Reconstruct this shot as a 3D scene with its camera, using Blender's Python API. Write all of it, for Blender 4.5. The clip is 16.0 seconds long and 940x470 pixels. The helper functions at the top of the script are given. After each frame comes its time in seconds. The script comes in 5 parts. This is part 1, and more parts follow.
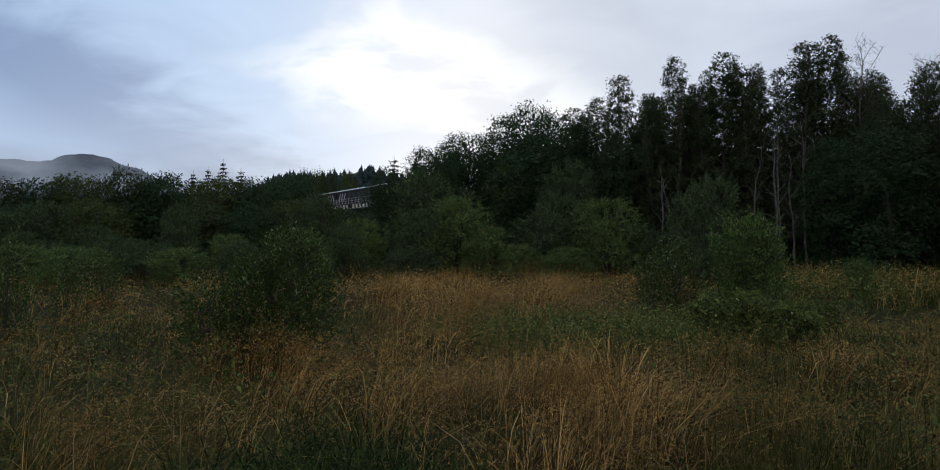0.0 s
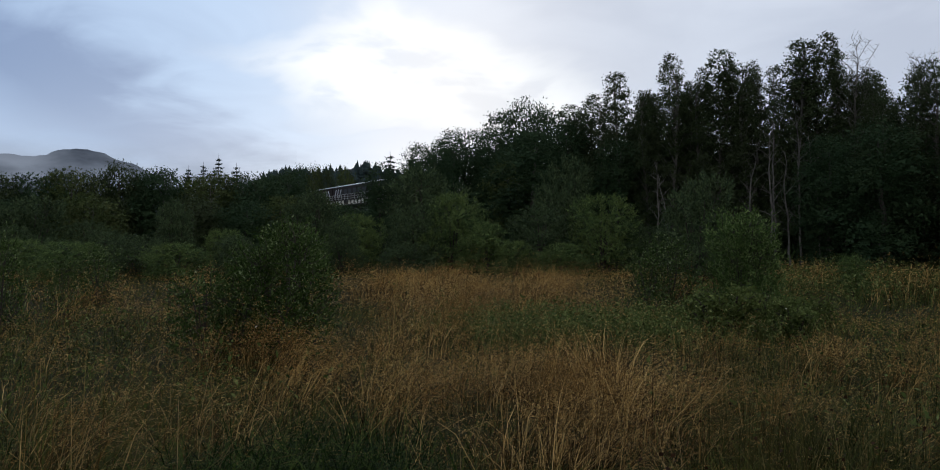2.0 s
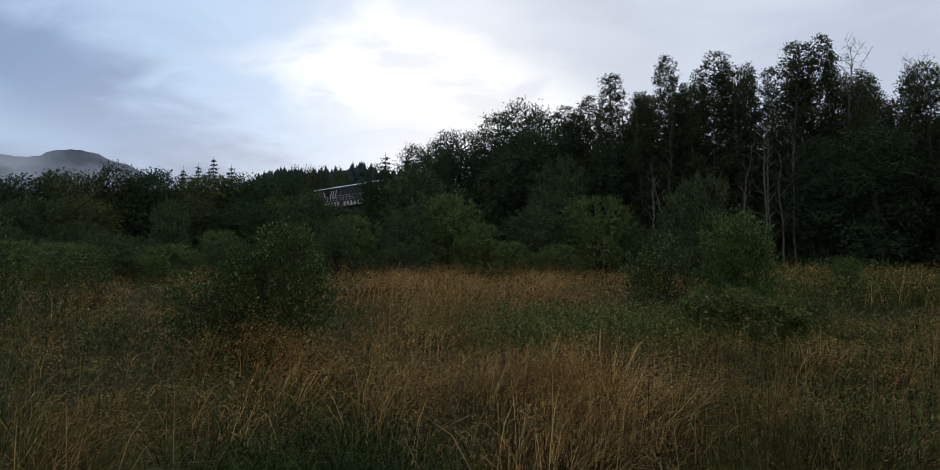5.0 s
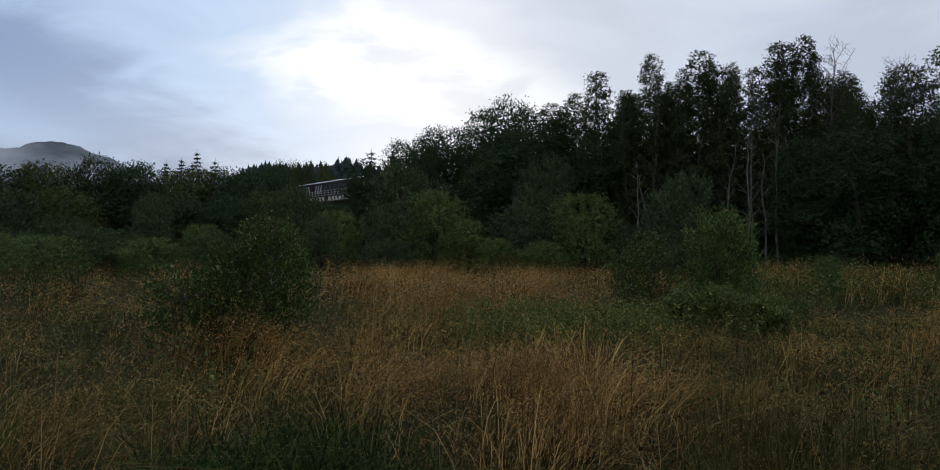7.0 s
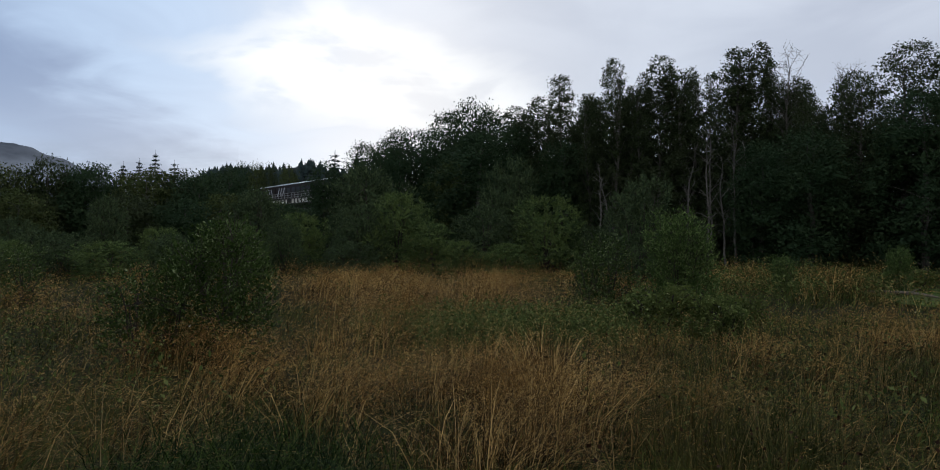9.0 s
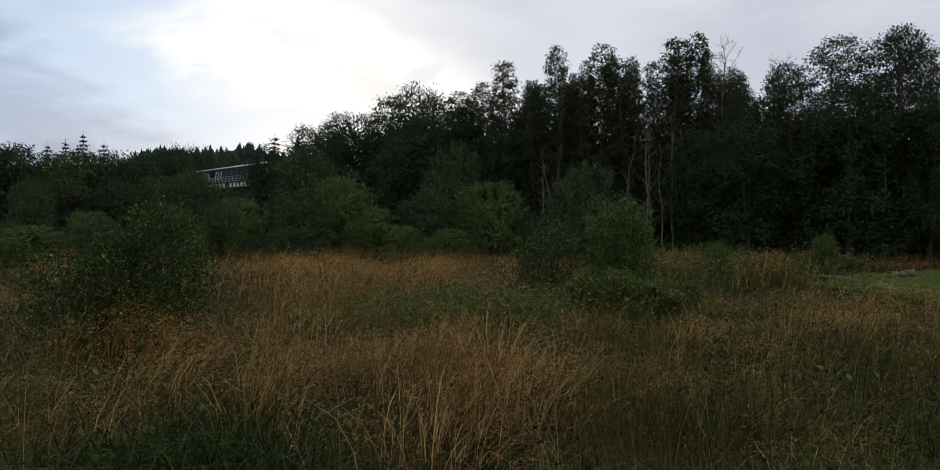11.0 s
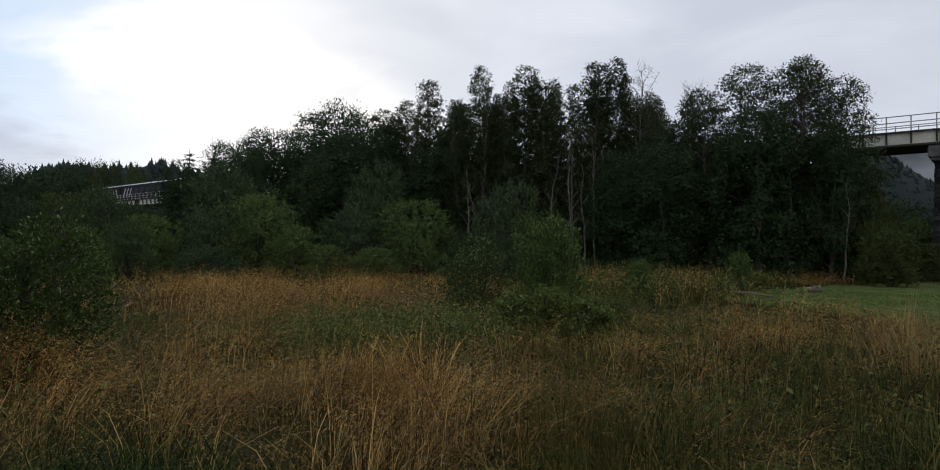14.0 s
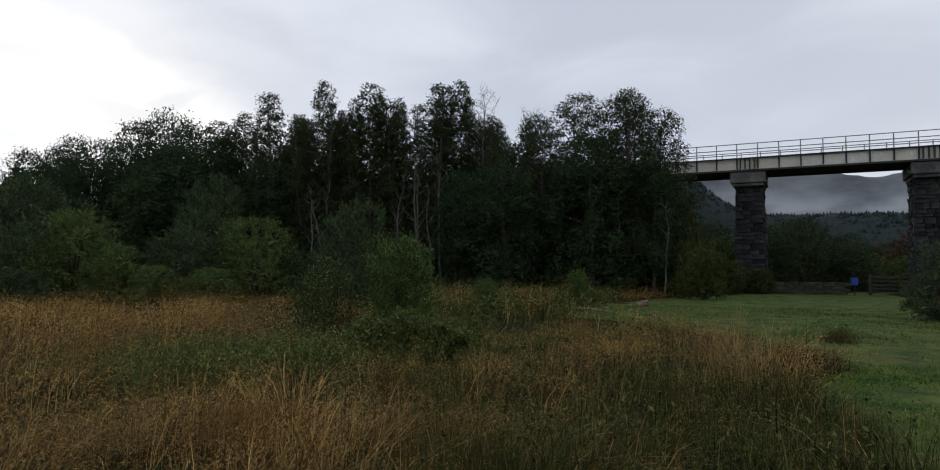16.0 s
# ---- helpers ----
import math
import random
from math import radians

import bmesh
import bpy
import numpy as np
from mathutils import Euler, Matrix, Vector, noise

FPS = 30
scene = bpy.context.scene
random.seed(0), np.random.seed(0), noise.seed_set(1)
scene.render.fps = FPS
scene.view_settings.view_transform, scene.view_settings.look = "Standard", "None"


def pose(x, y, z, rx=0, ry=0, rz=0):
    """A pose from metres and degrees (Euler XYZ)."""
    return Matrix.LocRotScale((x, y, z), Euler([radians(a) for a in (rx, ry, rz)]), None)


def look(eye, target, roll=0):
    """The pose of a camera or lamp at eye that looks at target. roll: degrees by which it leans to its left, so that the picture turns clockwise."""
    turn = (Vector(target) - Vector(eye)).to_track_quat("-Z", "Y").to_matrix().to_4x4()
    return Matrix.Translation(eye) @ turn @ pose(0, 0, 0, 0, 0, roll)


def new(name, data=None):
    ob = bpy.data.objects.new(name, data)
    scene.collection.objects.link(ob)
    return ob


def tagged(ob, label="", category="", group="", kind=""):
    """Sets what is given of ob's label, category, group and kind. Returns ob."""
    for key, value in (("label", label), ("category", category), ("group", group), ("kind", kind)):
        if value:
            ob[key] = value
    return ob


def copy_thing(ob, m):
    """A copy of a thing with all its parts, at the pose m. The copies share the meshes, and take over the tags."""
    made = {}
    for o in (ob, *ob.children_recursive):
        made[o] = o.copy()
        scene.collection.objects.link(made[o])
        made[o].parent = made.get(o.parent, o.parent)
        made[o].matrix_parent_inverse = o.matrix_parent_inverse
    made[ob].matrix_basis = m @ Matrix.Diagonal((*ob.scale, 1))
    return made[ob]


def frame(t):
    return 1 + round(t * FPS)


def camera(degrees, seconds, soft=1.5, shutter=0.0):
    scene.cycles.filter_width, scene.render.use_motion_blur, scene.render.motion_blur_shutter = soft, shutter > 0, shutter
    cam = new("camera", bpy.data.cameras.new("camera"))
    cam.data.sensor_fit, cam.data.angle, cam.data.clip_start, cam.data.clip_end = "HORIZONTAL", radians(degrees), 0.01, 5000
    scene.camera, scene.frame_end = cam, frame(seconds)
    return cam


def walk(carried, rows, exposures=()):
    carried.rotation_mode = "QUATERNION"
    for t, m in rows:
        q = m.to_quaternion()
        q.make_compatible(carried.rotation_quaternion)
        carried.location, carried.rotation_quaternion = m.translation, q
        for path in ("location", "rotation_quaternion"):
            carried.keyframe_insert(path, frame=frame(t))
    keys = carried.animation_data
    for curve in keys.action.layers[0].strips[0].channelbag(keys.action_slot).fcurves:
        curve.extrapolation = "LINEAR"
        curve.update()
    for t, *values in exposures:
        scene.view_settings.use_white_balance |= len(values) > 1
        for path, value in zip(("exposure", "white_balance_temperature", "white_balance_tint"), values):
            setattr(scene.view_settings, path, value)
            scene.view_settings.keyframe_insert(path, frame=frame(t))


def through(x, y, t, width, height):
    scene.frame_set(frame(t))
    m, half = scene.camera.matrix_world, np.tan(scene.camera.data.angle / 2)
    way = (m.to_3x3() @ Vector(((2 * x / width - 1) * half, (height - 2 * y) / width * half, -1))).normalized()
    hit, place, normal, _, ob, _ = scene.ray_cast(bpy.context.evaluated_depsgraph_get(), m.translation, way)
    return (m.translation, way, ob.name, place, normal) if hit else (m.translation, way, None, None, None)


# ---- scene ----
cam = camera(69.34, 16.0, soft=1.05)
walk(cam, [
    (0.0, pose(0.000, -0.000, 1.600, 90 + 1.06, 0.00, 0.00)),
    (0.5, pose(-0.030, -0.032, 1.602, 90 + 1.03, -0.06, 0.08)),
    (1.0, pose(-0.025, -0.034, 1.597, 90 + 1.16, -0.10, -0.19)),
    (1.5, pose(-0.025, -0.037, 1.585, 90 + 1.05, -0.20, -0.37)),
    (2.0, pose(-0.005, -0.024, 1.585, 90 + 0.75, -0.16, -0.35)),
    (2.5, pose(-0.001, -0.022, 1.578, 90 + 0.83, -0.06, -0.42)),
    (3.0, pose(-0.012, -0.016, 1.570, 90 + 0.90, -0.16, -0.55)),
    (3.5, pose(-0.009, -0.018, 1.584, 90 + 0.87, -0.06, -0.28)),
    (6.0, pose(-0.015, -0.027, 1.581, 90 + 0.84, -0.27, -1.49)),
    (6.5, pose(0.000, -0.019, 1.571, 90 + 0.73, -0.35, -1.88)),
    (7.0, pose(-0.007, 0.000, 1.566, 90 + 0.58, -0.65, -1.98)),
    (7.5, pose(0.008, 0.003, 1.578, 90 + 0.69, -0.60, -2.56)),
    (8.0, pose(0.016, -0.040, 1.580, 90 + 0.95, -0.42, -3.35)),
    (8.5, pose(0.040, -0.029, 1.581, 90 + 0.97, -0.33, -3.88)),
    (9.0, pose(0.051, -0.033, 1.563, 90 + 0.81, -0.42, -4.89)),
    (9.5, pose(0.077, -0.021, 1.561, 90 + 0.38, -0.44, -5.81)),
    (9.7, pose(0.080, -0.020, 1.560, 90 + -0.10, -0.47, -6.56)),
    (12.0, pose(-0.004, 0.033, 1.542, 90 + -0.40, -0.56, -10.15)),
    (12.5, pose(-0.016, -0.038, 1.545, 90 + -0.54, -0.43, -10.17)),
    (13.0, pose(0.012, 0.084, 1.551, 90 + -0.66, 0.62, -12.56)),
    (13.5, pose(0.023, 0.192, 1.541, 90 + 0.27, 0.39, -13.54)),
    (14.0, pose(0.009, 0.346, 1.491, 90 + 1.37, -0.49, -16.12)),
    (14.5, pose(-0.026, 0.484, 1.540, 90 + 2.95, 0.53, -18.63)),
    (15.0, pose(-0.056, 0.528, 1.548, 90 + 2.48, 0.25, -23.77)),
    (15.5, pose(-0.154, 0.547, 1.569, 90 + 3.13, 0.84, -27.91)),
    (16.0, pose(-0.189, 0.556, 1.569, 90 + 2.89, 0.01, -29.42)),
], exposures=[(0.0, -0.1, 6200, 8), (9.7, -0.1, 6250, 8), (12.0, 0.12, 6900, 8), (13.2, 0.26, 6900, 8), (14.2, 0.0, 6500, 8), (14.6, -0.07, 6450, 8), (15.2, -0.07, 6450, 8), (16.0, -0.01, 6480, 8)])

# ---- world and sun: a clouded morning sky with one bright opening low ahead ----
world = bpy.data.worlds.new("clouded_sky")
scene.world = world
world.use_nodes = True
wn, wl = world.node_tree.nodes, world.node_tree.links
wn.clear()


def wnode(kind):
    return wn.new(kind)


def wset(node, socket, v):
    if isinstance(v, bpy.types.NodeSocket):
        wl.new(v, node.inputs[socket])
    else:
        node.inputs[socket].default_value = v


def wmath(op, a, b=0.0, c=0.0, clamp=False):
    n = wnode("ShaderNodeMath")
    n.operation, n.use_clamp = op, clamp
    for i, v in enumerate((a, b, c)):
        wset(n, i, v)
    return n.outputs[0]


def wdot(a, v):
    n = wnode("ShaderNodeVectorMath")
    n.operation = "DOT_PRODUCT"
    wset(n, 0, a)
    n.inputs[1].default_value = v
    return n.outputs["Value"]


def wmix(f, a, b):
    n = wnode("ShaderNodeMix")
    n.data_type = "RGBA"
    wset(n, 0, f)
    wset(n, 6, a)
    wset(n, 7, b)
    return n.outputs[2]


def wsmooth(v, lo, hi):
    n = wnode("ShaderNodeMapRange")
    n.interpolation_type = "SMOOTHSTEP"
    wset(n, 0, v)
    n.inputs[1].default_value, n.inputs[2].default_value = lo, hi
    return n.outputs[0]


way = wnode("ShaderNodeTexCoord").outputs["Generated"]
SUN_AZ, SUN_EL = -4.0, 16.5
sa, se = radians(SUN_AZ), radians(SUN_EL)
sun_dir = Vector((math.sin(sa) * math.cos(se), math.cos(sa) * math.cos(se), math.sin(se)))
right_dir = Vector((math.cos(sa), -math.sin(sa), 0))
up_dir = right_dir.cross(sun_dir)
sep = wnode("ShaderNodeSeparateXYZ")
wset(sep, 0, way)
# cloud pattern on a flat layer overhead, flattened towards the horizon
depth = wmath("ADD", wmath("MAXIMUM", sep.outputs[2], 0.0), 0.16)
flat = wnode("ShaderNodeCombineXYZ")
wset(flat, 0, wmath("DIVIDE", sep.outputs[0], depth))
wset(flat, 1, wmath("DIVIDE", sep.outputs[1], depth))


def wnoise(scale, detail, off, rough=0.5, dist=0.0):
    m = wnode("ShaderNodeMapping")
    wset(m, 0, flat.outputs[0])
    m.inputs["Location"].default_value = off
    m.inputs["Rotation"].default_value = (0, 0, 0.5)
    n = wnode("ShaderNodeTexNoise")
    wset(n, 0, m.outputs[0])
    n.inputs["Scale"].default_value, n.inputs["Detail"].default_value = scale, detail
    n.inputs["Roughness"].default_value, n.inputs["Distortion"].default_value = rough, dist
    return n.outputs[0]


big = wnoise(0.55, 3.0, (1.3, 0.4, 0.0), 0.45, 0.4)
mid = wnoise(1.5, 5.0, (4.1, 2.2, 0.0), 0.5, 0.6)
fine = wnoise(2.6, 5.0, (7.7, 1.2, 0.0), 0.5, 0.8)
ahead = wmath("MAXIMUM", wdot(way, sun_dir), 0.15)
u = wmath("DIVIDE", wdot(way, right_dir), ahead)
v = wmath("DIVIDE", wdot(way, up_dir), ahead)
# the opening: a ragged wedge with four soft sides
ragged = wmath("ADD", wmath("MULTIPLY", wmath("SUBTRACT", mid, 0.5), 0.20), wmath("MULTIPLY", wmath("SUBTRACT", fine, 0.5), 0.12))


def beyond(nu, nv, c):
    """How far a direction lies beyond one side of the opening."""
    return wmath("SUBTRACT", wmath("ADD", wmath("MULTIPLY", u, nu), wmath("MULTIPLY", v, nv)), c)


sides = wmath("MAXIMUM", wmath("MAXIMUM", beyond(0.43, 0.90, 0.060), beyond(-0.487, 0.873, 0.092)),
              wmath("MAXIMUM", beyond(-0.63, -0.776, 0.172), beyond(-0.12, -0.99, 0.118)))
gap = wmath("SUBTRACT", 1.0, wsmooth(wmath("ADD", sides, ragged), -0.055, 0.035))
wisp = wsmooth(wmath("ADD", wmath("MULTIPLY", mid, 0.6), wmath("MULTIPLY", fine, 0.4)), 0.40, 0.53)
gap = wmath("MULTIPLY", gap, wmath("ADD", 0.25, wmath("MULTIPLY", wisp, 0.75)))
wide = wmath("SUBTRACT", 1.0, wsmooth(wmath("ADD", wmath("MULTIPLY", u, u), wmath("MULTIPLY", v, v)), 0.0, 0.7))
side = wsmooth(wmath("ADD", u, wmath("MULTIPLY", wmath("SUBTRACT", big, 0.5), 0.5)), -0.26, 0.16)
front = wsmooth(wdot(way, sun_dir), -0.2, 0.8)
# a slanting dark bank beside the opening, with a pale streak above it
slant = wmath("ADD", beyond(0.55, 0.83, 0.0), wmath("ADD", wmath("MULTIPLY", wmath("SUBTRACT", mid, 0.5), 0.13), wmath("MULTIPLY", wmath("SUBTRACT", fine, 0.5), 0.11)))
pale = wmath("ADD", wsmooth(slant, -0.31, -0.20), wmath("MULTIPLY", wmath("SUBTRACT", 1.0, wsmooth(slant, -0.46, -0.33)), 0.6))
sky = wnode("ShaderNodeTexSky")
sky.sky_type, sky.sun_disc = "NISHITA", False
sky.sun_elevation, sky.sun_rotation = se, sa
mass = wsmooth(wmath("ADD", wmath("MULTIPLY", big, 0.55), wmath("MULTIPLY", mid, 0.45)), 0.37, 0.60)
bank = wmath("MULTIPLY", wsmooth(sep.outputs[2], 0.10, 0.19), wmath("SUBTRACT", 1.0, wsmooth(sep.outputs[2], 0.22, 0.36)))
mass = wmath("MULTIPLY", mass, wmath("SUBTRACT", 1.0, wmath("MULTIPLY", bank, 0.55)))
stripes = wmath("ADD", wmath("MULTIPLY", pale, 0.8), wmath("MULTIPLY", wmath("SUBTRACT", fine, 0.5), 0.5), 0.0, True)
bluish = wmix(stripes, (0.225, 0.31, 0.51, 1), (0.56, 0.72, 0.96, 1))
greyish = wmix(mass, (0.56, 0.59, 0.69, 1), (0.78, 0.81, 0.90, 1))
tone = wnode("ShaderNodeVectorMath")
tone.operation = "SCALE"
wset(tone, 0, wmix(side, bluish, greyish))
tone.inputs[3].default_value = 1.0
low = wmath("SUBTRACT", 1.0, wsmooth(sep.outputs[2], 0.08, 0.24))
veil = wmix(wmath("MULTIPLY", wmath("MULTIPLY", low, 0.6), mid), tone.outputs[0], (0.66, 0.74, 0.92, 1))
back = wmix(front, (0.70, 0.72, 0.79, 1), veil)
glow = wmix(wmath("MULTIPLY", wide, 0.14), back, (0.80, 0.86, 0.95, 1))
lit = wmix(gap, glow, (1.0, 1.01, 1.03, 1))
blend = wnode("ShaderNodeVectorMath")
blend.operation = "SCALE"
wset(blend, 0, sky.outputs[0])
blend.inputs[3].default_value = 0.01
summed = wnode("ShaderNodeVectorMath")
summed.operation = "ADD"
wset(summed, 0, lit)
wset(summed, 1, blend.outputs[0])
bg = wnode("ShaderNodeBackground")
wset(bg, 0, summed.outputs[0])
bg.inputs[1].default_value = 0.95
wl.new(bg.outputs[0], wnode("ShaderNodeOutputWorld").inputs[0])

sun = new("sun", bpy.data.lights.new("sun", "SUN"))
sun.data.energy, sun.data.angle, sun.data.color = 0.25, radians(25), (1.0, 0.96, 0.9)
sun.matrix_world = look(sun_dir * 100, (0, 0, 0))

# ---- materials ----
MATS = {}


def material(name):
    m = bpy.data.materials.new(name)
    m.use_nodes = True
    m.node_tree.nodes.clear()
    MATS[name] = m
    nodes, links = m.node_tree.nodes, m.node_tree.links
    out = nodes.new("ShaderNodeOutputMaterial")
    return m, nodes, links, out


def ramp_node(nodes, stops):
    r = nodes.new("ShaderNodeValToRGB")
    el = r.color_ramp.elements
    while len(el) < len(stops):
        el.new(0.5)
    for e, (p, c) in zip(el, stops):
        e.position, e.color = p, (*c, 1)
    return r


def noise_node(nodes, links, scale, detail=4.0, rough=0.55, coords=None):
    n = nodes.new("ShaderNodeTexNoise")
    n.inputs["Scale"].default_value, n.inputs["Detail"].default_value, n.inputs["Roughness"].default_value = scale, detail, rough
    if coords is None:
        coords = nodes.new("ShaderNodeNewGeometry").outputs["Position"]
    links.new(coords, n.inputs["Vector"])
    return n.outputs["Fac"]


def mixc(nodes, links, f, a, b, mode="MIX"):
    n = nodes.new("ShaderNodeMix")
    n.data_type, n.blend_type = "RGBA", mode
    for sock, val in ((0, f), (6, a), (7, b)):
        if isinstance(val, bpy.types.NodeSocket):
            links.new(val, n.inputs[sock])
        else:
            n.inputs[sock].default_value = val if sock == 0 else (*val, 1)
    return n.outputs[2]


def leaf_material(name, stops, patch=None, patch_scale=0.5, through=0.3, rough=0.7, gloss=0.045):
    """Leaves and blades: a tone for each leaf, drifts of a second tone, light passing through."""
    m, nodes, links, out = material(name)
    geo = nodes.new("ShaderNodeNewGeometry")
    r = ramp_node(nodes, stops)
    links.new(geo.outputs["Random Per Island"], r.inputs[0])
    col = r.outputs[0]
    if patch:
        f = noise_node(nodes, links, patch_scale, 3.0)
        rr = ramp_node(nodes, [(0.42, (0, 0, 0)), (0.62, (1, 1, 1))])
        links.new(f, rr.inputs[0])
        g = nodes.new("ShaderNodeMath")
        g.operation = "MULTIPLY"
        links.new(rr.outputs[0], g.inputs[0])
        g.inputs[1].default_value = 0.65
        col = mixc(nodes, links, g.outputs[0], col, patch)
    b = nodes.new("ShaderNodeBsdfPrincipled")
    links.new(col, b.inputs["Base Color"])
    b.inputs["Roughness"].default_value = rough
    b.inputs["Specular IOR Level"].default_value = gloss
    tr = nodes.new("ShaderNodeBsdfTranslucent")
    links.new(col, tr.inputs[0])
    mx = nodes.new("ShaderNodeMixShader")
    mx.inputs[0].default_value = through
    links.new(b.outputs[0], mx.inputs[1])
    links.new(tr.outputs[0], mx.inputs[2])
    links.new(mx.outputs[0], out.inputs[0])
    return m


def solid_material(name, a, b, scale=3.0, fine=30.0, rough=0.8, bump=0.3, metal=0.0, third=None, depth=0.02, vary=0.6):
    """A surface with stains at one scale, grain at another and fine relief."""
    m, nodes, links, out = material(name)
    coords = nodes.new("ShaderNodeTexCoord").outputs["Object"]
    f1 = noise_node(nodes, links, scale, 5.0, 0.6, coords)
    f2 = noise_node(nodes, links, fine, 4.0, 0.6, coords)
    r1 = ramp_node(nodes, [(0.35, a), (0.68, b)])
    links.new(f1, r1.inputs[0])
    r2 = ramp_node(nodes, [(0.3, (0.72, 0.72, 0.72)), (0.7, (1, 1, 1))])
    links.new(f2, r2.inputs[0])
    col = mixc(nodes, links, 1.0, r1.outputs[0], r2.outputs[0], "MULTIPLY")
    if third:
        f3 = noise_node(nodes, links, scale * 0.45, 6.0, 0.7, coords)
        r3 = ramp_node(nodes, [(0.5, (0, 0, 0)), (0.66, (1, 1, 1))])
        links.new(f3, r3.inputs[0])
        col = mixc(nodes, links, r3.outputs[0], col, third)
    oi = nodes.new("ShaderNodeObjectInfo")
    r4 = ramp_node(nodes, [(0.0, (vary, vary, vary)), (1.0, (1, 1, 1))])
    links.new(oi.outputs["Random"], r4.inputs[0])
    col = mixc(nodes, links, 1.0, col, r4.outputs[0], "MULTIPLY")
    bs = nodes.new("ShaderNodeBsdfPrincipled")
    links.new(col, bs.inputs["Base Color"])
    bs.inputs["Roughness"].default_value, bs.inputs["Metallic"].default_value = rough, metal
    bs.inputs["Specular IOR Level"].default_value = 0.15
    bp = nodes.new("ShaderNodeBump")
    bp.inputs["Strength"].default_value, bp.inputs["Distance"].default_value = bump, depth
    links.new(f2, bp.inputs["Height"])
    links.new(bp.outputs[0], bs.inputs["Normal"])
    links.new(bs.outputs[0], out.inputs[0])
    return m


# stems mostly near black, heads bright: the shade low in the grass is coloured in
GOLD = leaf_material("dry_hair_grass", [(0.0, (0.005, 0.003, 0.001)), (0.5, (0.026, 0.015, 0.004)), (0.74, (0.19, 0.110, 0.030)), (1.0, (0.90, 0.60, 0.23))],
                     (0.12, 0.072, 0.019), 0.9, 0.15)
PLUME = leaf_material("golden_seed_heads", [(0.0, (0.045, 0.024, 0.006)), (0.5, (0.36, 0.200, 0.054)), (1.0, (0.92, 0.62, 0.24))], (0.22, 0.116, 0.030), 0.9, 0.25)
STRAW = leaf_material("pale_straw", [(0.0, (0.16, 0.10, 0.035)), (1.0, (0.42, 0.30, 0.13))], None, 1, 0.2)
GREEN = leaf_material("green_grass", [(0.0, (0.004, 0.008, 0.002)), (0.55, (0.018, 0.033, 0.0065)), (1.0, (0.150, 0.165, 0.040))],
                      (0.066, 0.064, 0.014), 0.6, 0.2)
# a darkened copy of the green grass: shade under the stems is in its colour
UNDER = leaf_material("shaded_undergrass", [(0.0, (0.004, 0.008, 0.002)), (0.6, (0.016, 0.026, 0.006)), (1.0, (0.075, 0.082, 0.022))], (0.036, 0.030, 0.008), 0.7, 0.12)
LUSH = leaf_material("lush_green_grass", [(0.0, (0.004, 0.009, 0.002)), (0.6, (0.015, 0.030, 0.005)), (1.0, (0.088, 0.125, 0.028))], None, 1, 0.3)
RUSH = leaf_material("rush_green", [(0.0, (0.0062, 0.0106, 0.0026)), (0.6, (0.0334, 0.0440, 0.0097)), (1.0, (0.2244, 0.1848, 0.0660))], (0.0660, 0.0563, 0.0150), 1.2, 0.2)
HERB = leaf_material("herb_leaves", [(0.0, (0.034, 0.050, 0.014)), (0.6, (0.088, 0.116, 0.029)), (1.0, (0.23, 0.26, 0.090))], (0.078, 0.094, 0.022), 0.9, 0.3)
SEED = leaf_material("dark_seed_heads", [(0.0, (0.018, 0.010, 0.006)), (1.0, (0.05, 0.025, 0.012))], None, 1, 0.0)
FLOWER = leaf_material("pale_flowers", [(0.0, (0.42, 0.32, 0.08)), (0.5, (0.5, 0.44, 0.2)), (1.0, (0.62, 0.60, 0.5))], None, 1, 0.3)
MOWN = leaf_material("mown_grass", [(0.0, (0.026, 0.075, 0.012)), (0.6, (0.078, 0.170, 0.027)), (1.0, (0.17, 0.27, 0.055))], (0.15, 0.155, 0.036), 0.7, 0.3)
OAK = leaf_material("broad_leaves", [(0.0, (0.024, 0.042, 0.019)), (0.6, (0.035, 0.057, 0.024)), (1.0, (0.050, 0.073, 0.031))], (0.032, 0.058, 0.027), 0.4, 0.25)
ALDER = leaf_material("alder_leaves", [(0.0, (0.032, 0.046, 0.020)), (0.6, (0.046, 0.063, 0.026)), (1.0, (0.068, 0.083, 0.036))], (0.048, 0.058, 0.027), 0.4, 0.25)
WILLOW = leaf_material("willow_leaves", [(0.0, (0.042, 0.070, 0.026)), (0.6, (0.090, 0.132, 0.042)), (1.0, (0.168, 0.212, 0.072))], (0.108, 0.140, 0.038), 0.6, 0.3)
DULLWILLOW = leaf_material("dull_willow_leaves", [(0.0, (0.031, 0.050, 0.024)), (0.6, (0.060, 0.085, 0.036)), (1.0, (0.106, 0.134, 0.058))], None, 1, 0.3)
SPRIG = leaf_material("pale_willow_sprigs", [(0.0, (0.036, 0.066, 0.018)), (0.6, (0.082, 0.128, 0.032)), (1.0, (0.19, 0.24, 0.085))], None, 1, 0.35)
# the palest leaves of the ramp are coloured as sky-lit highlights
SALLOW = leaf_material("sallow_leaves", [(0.0, (0.020, 0.038, 0.008)), (0.65, (0.048, 0.080, 0.016)), (0.90, (0.11, 0.145, 0.048)), (1.0, (0.26, 0.30, 0.15))], None, 1, 0.3)
OLIVE = leaf_material("browning_scrub_leaves", [(0.0, (0.034, 0.047, 0.015)), (0.6, (0.062, 0.078, 0.025)), (1.0, (0.105, 0.112, 0.040))], (0.056, 0.078, 0.023), 0.5, 0.25)
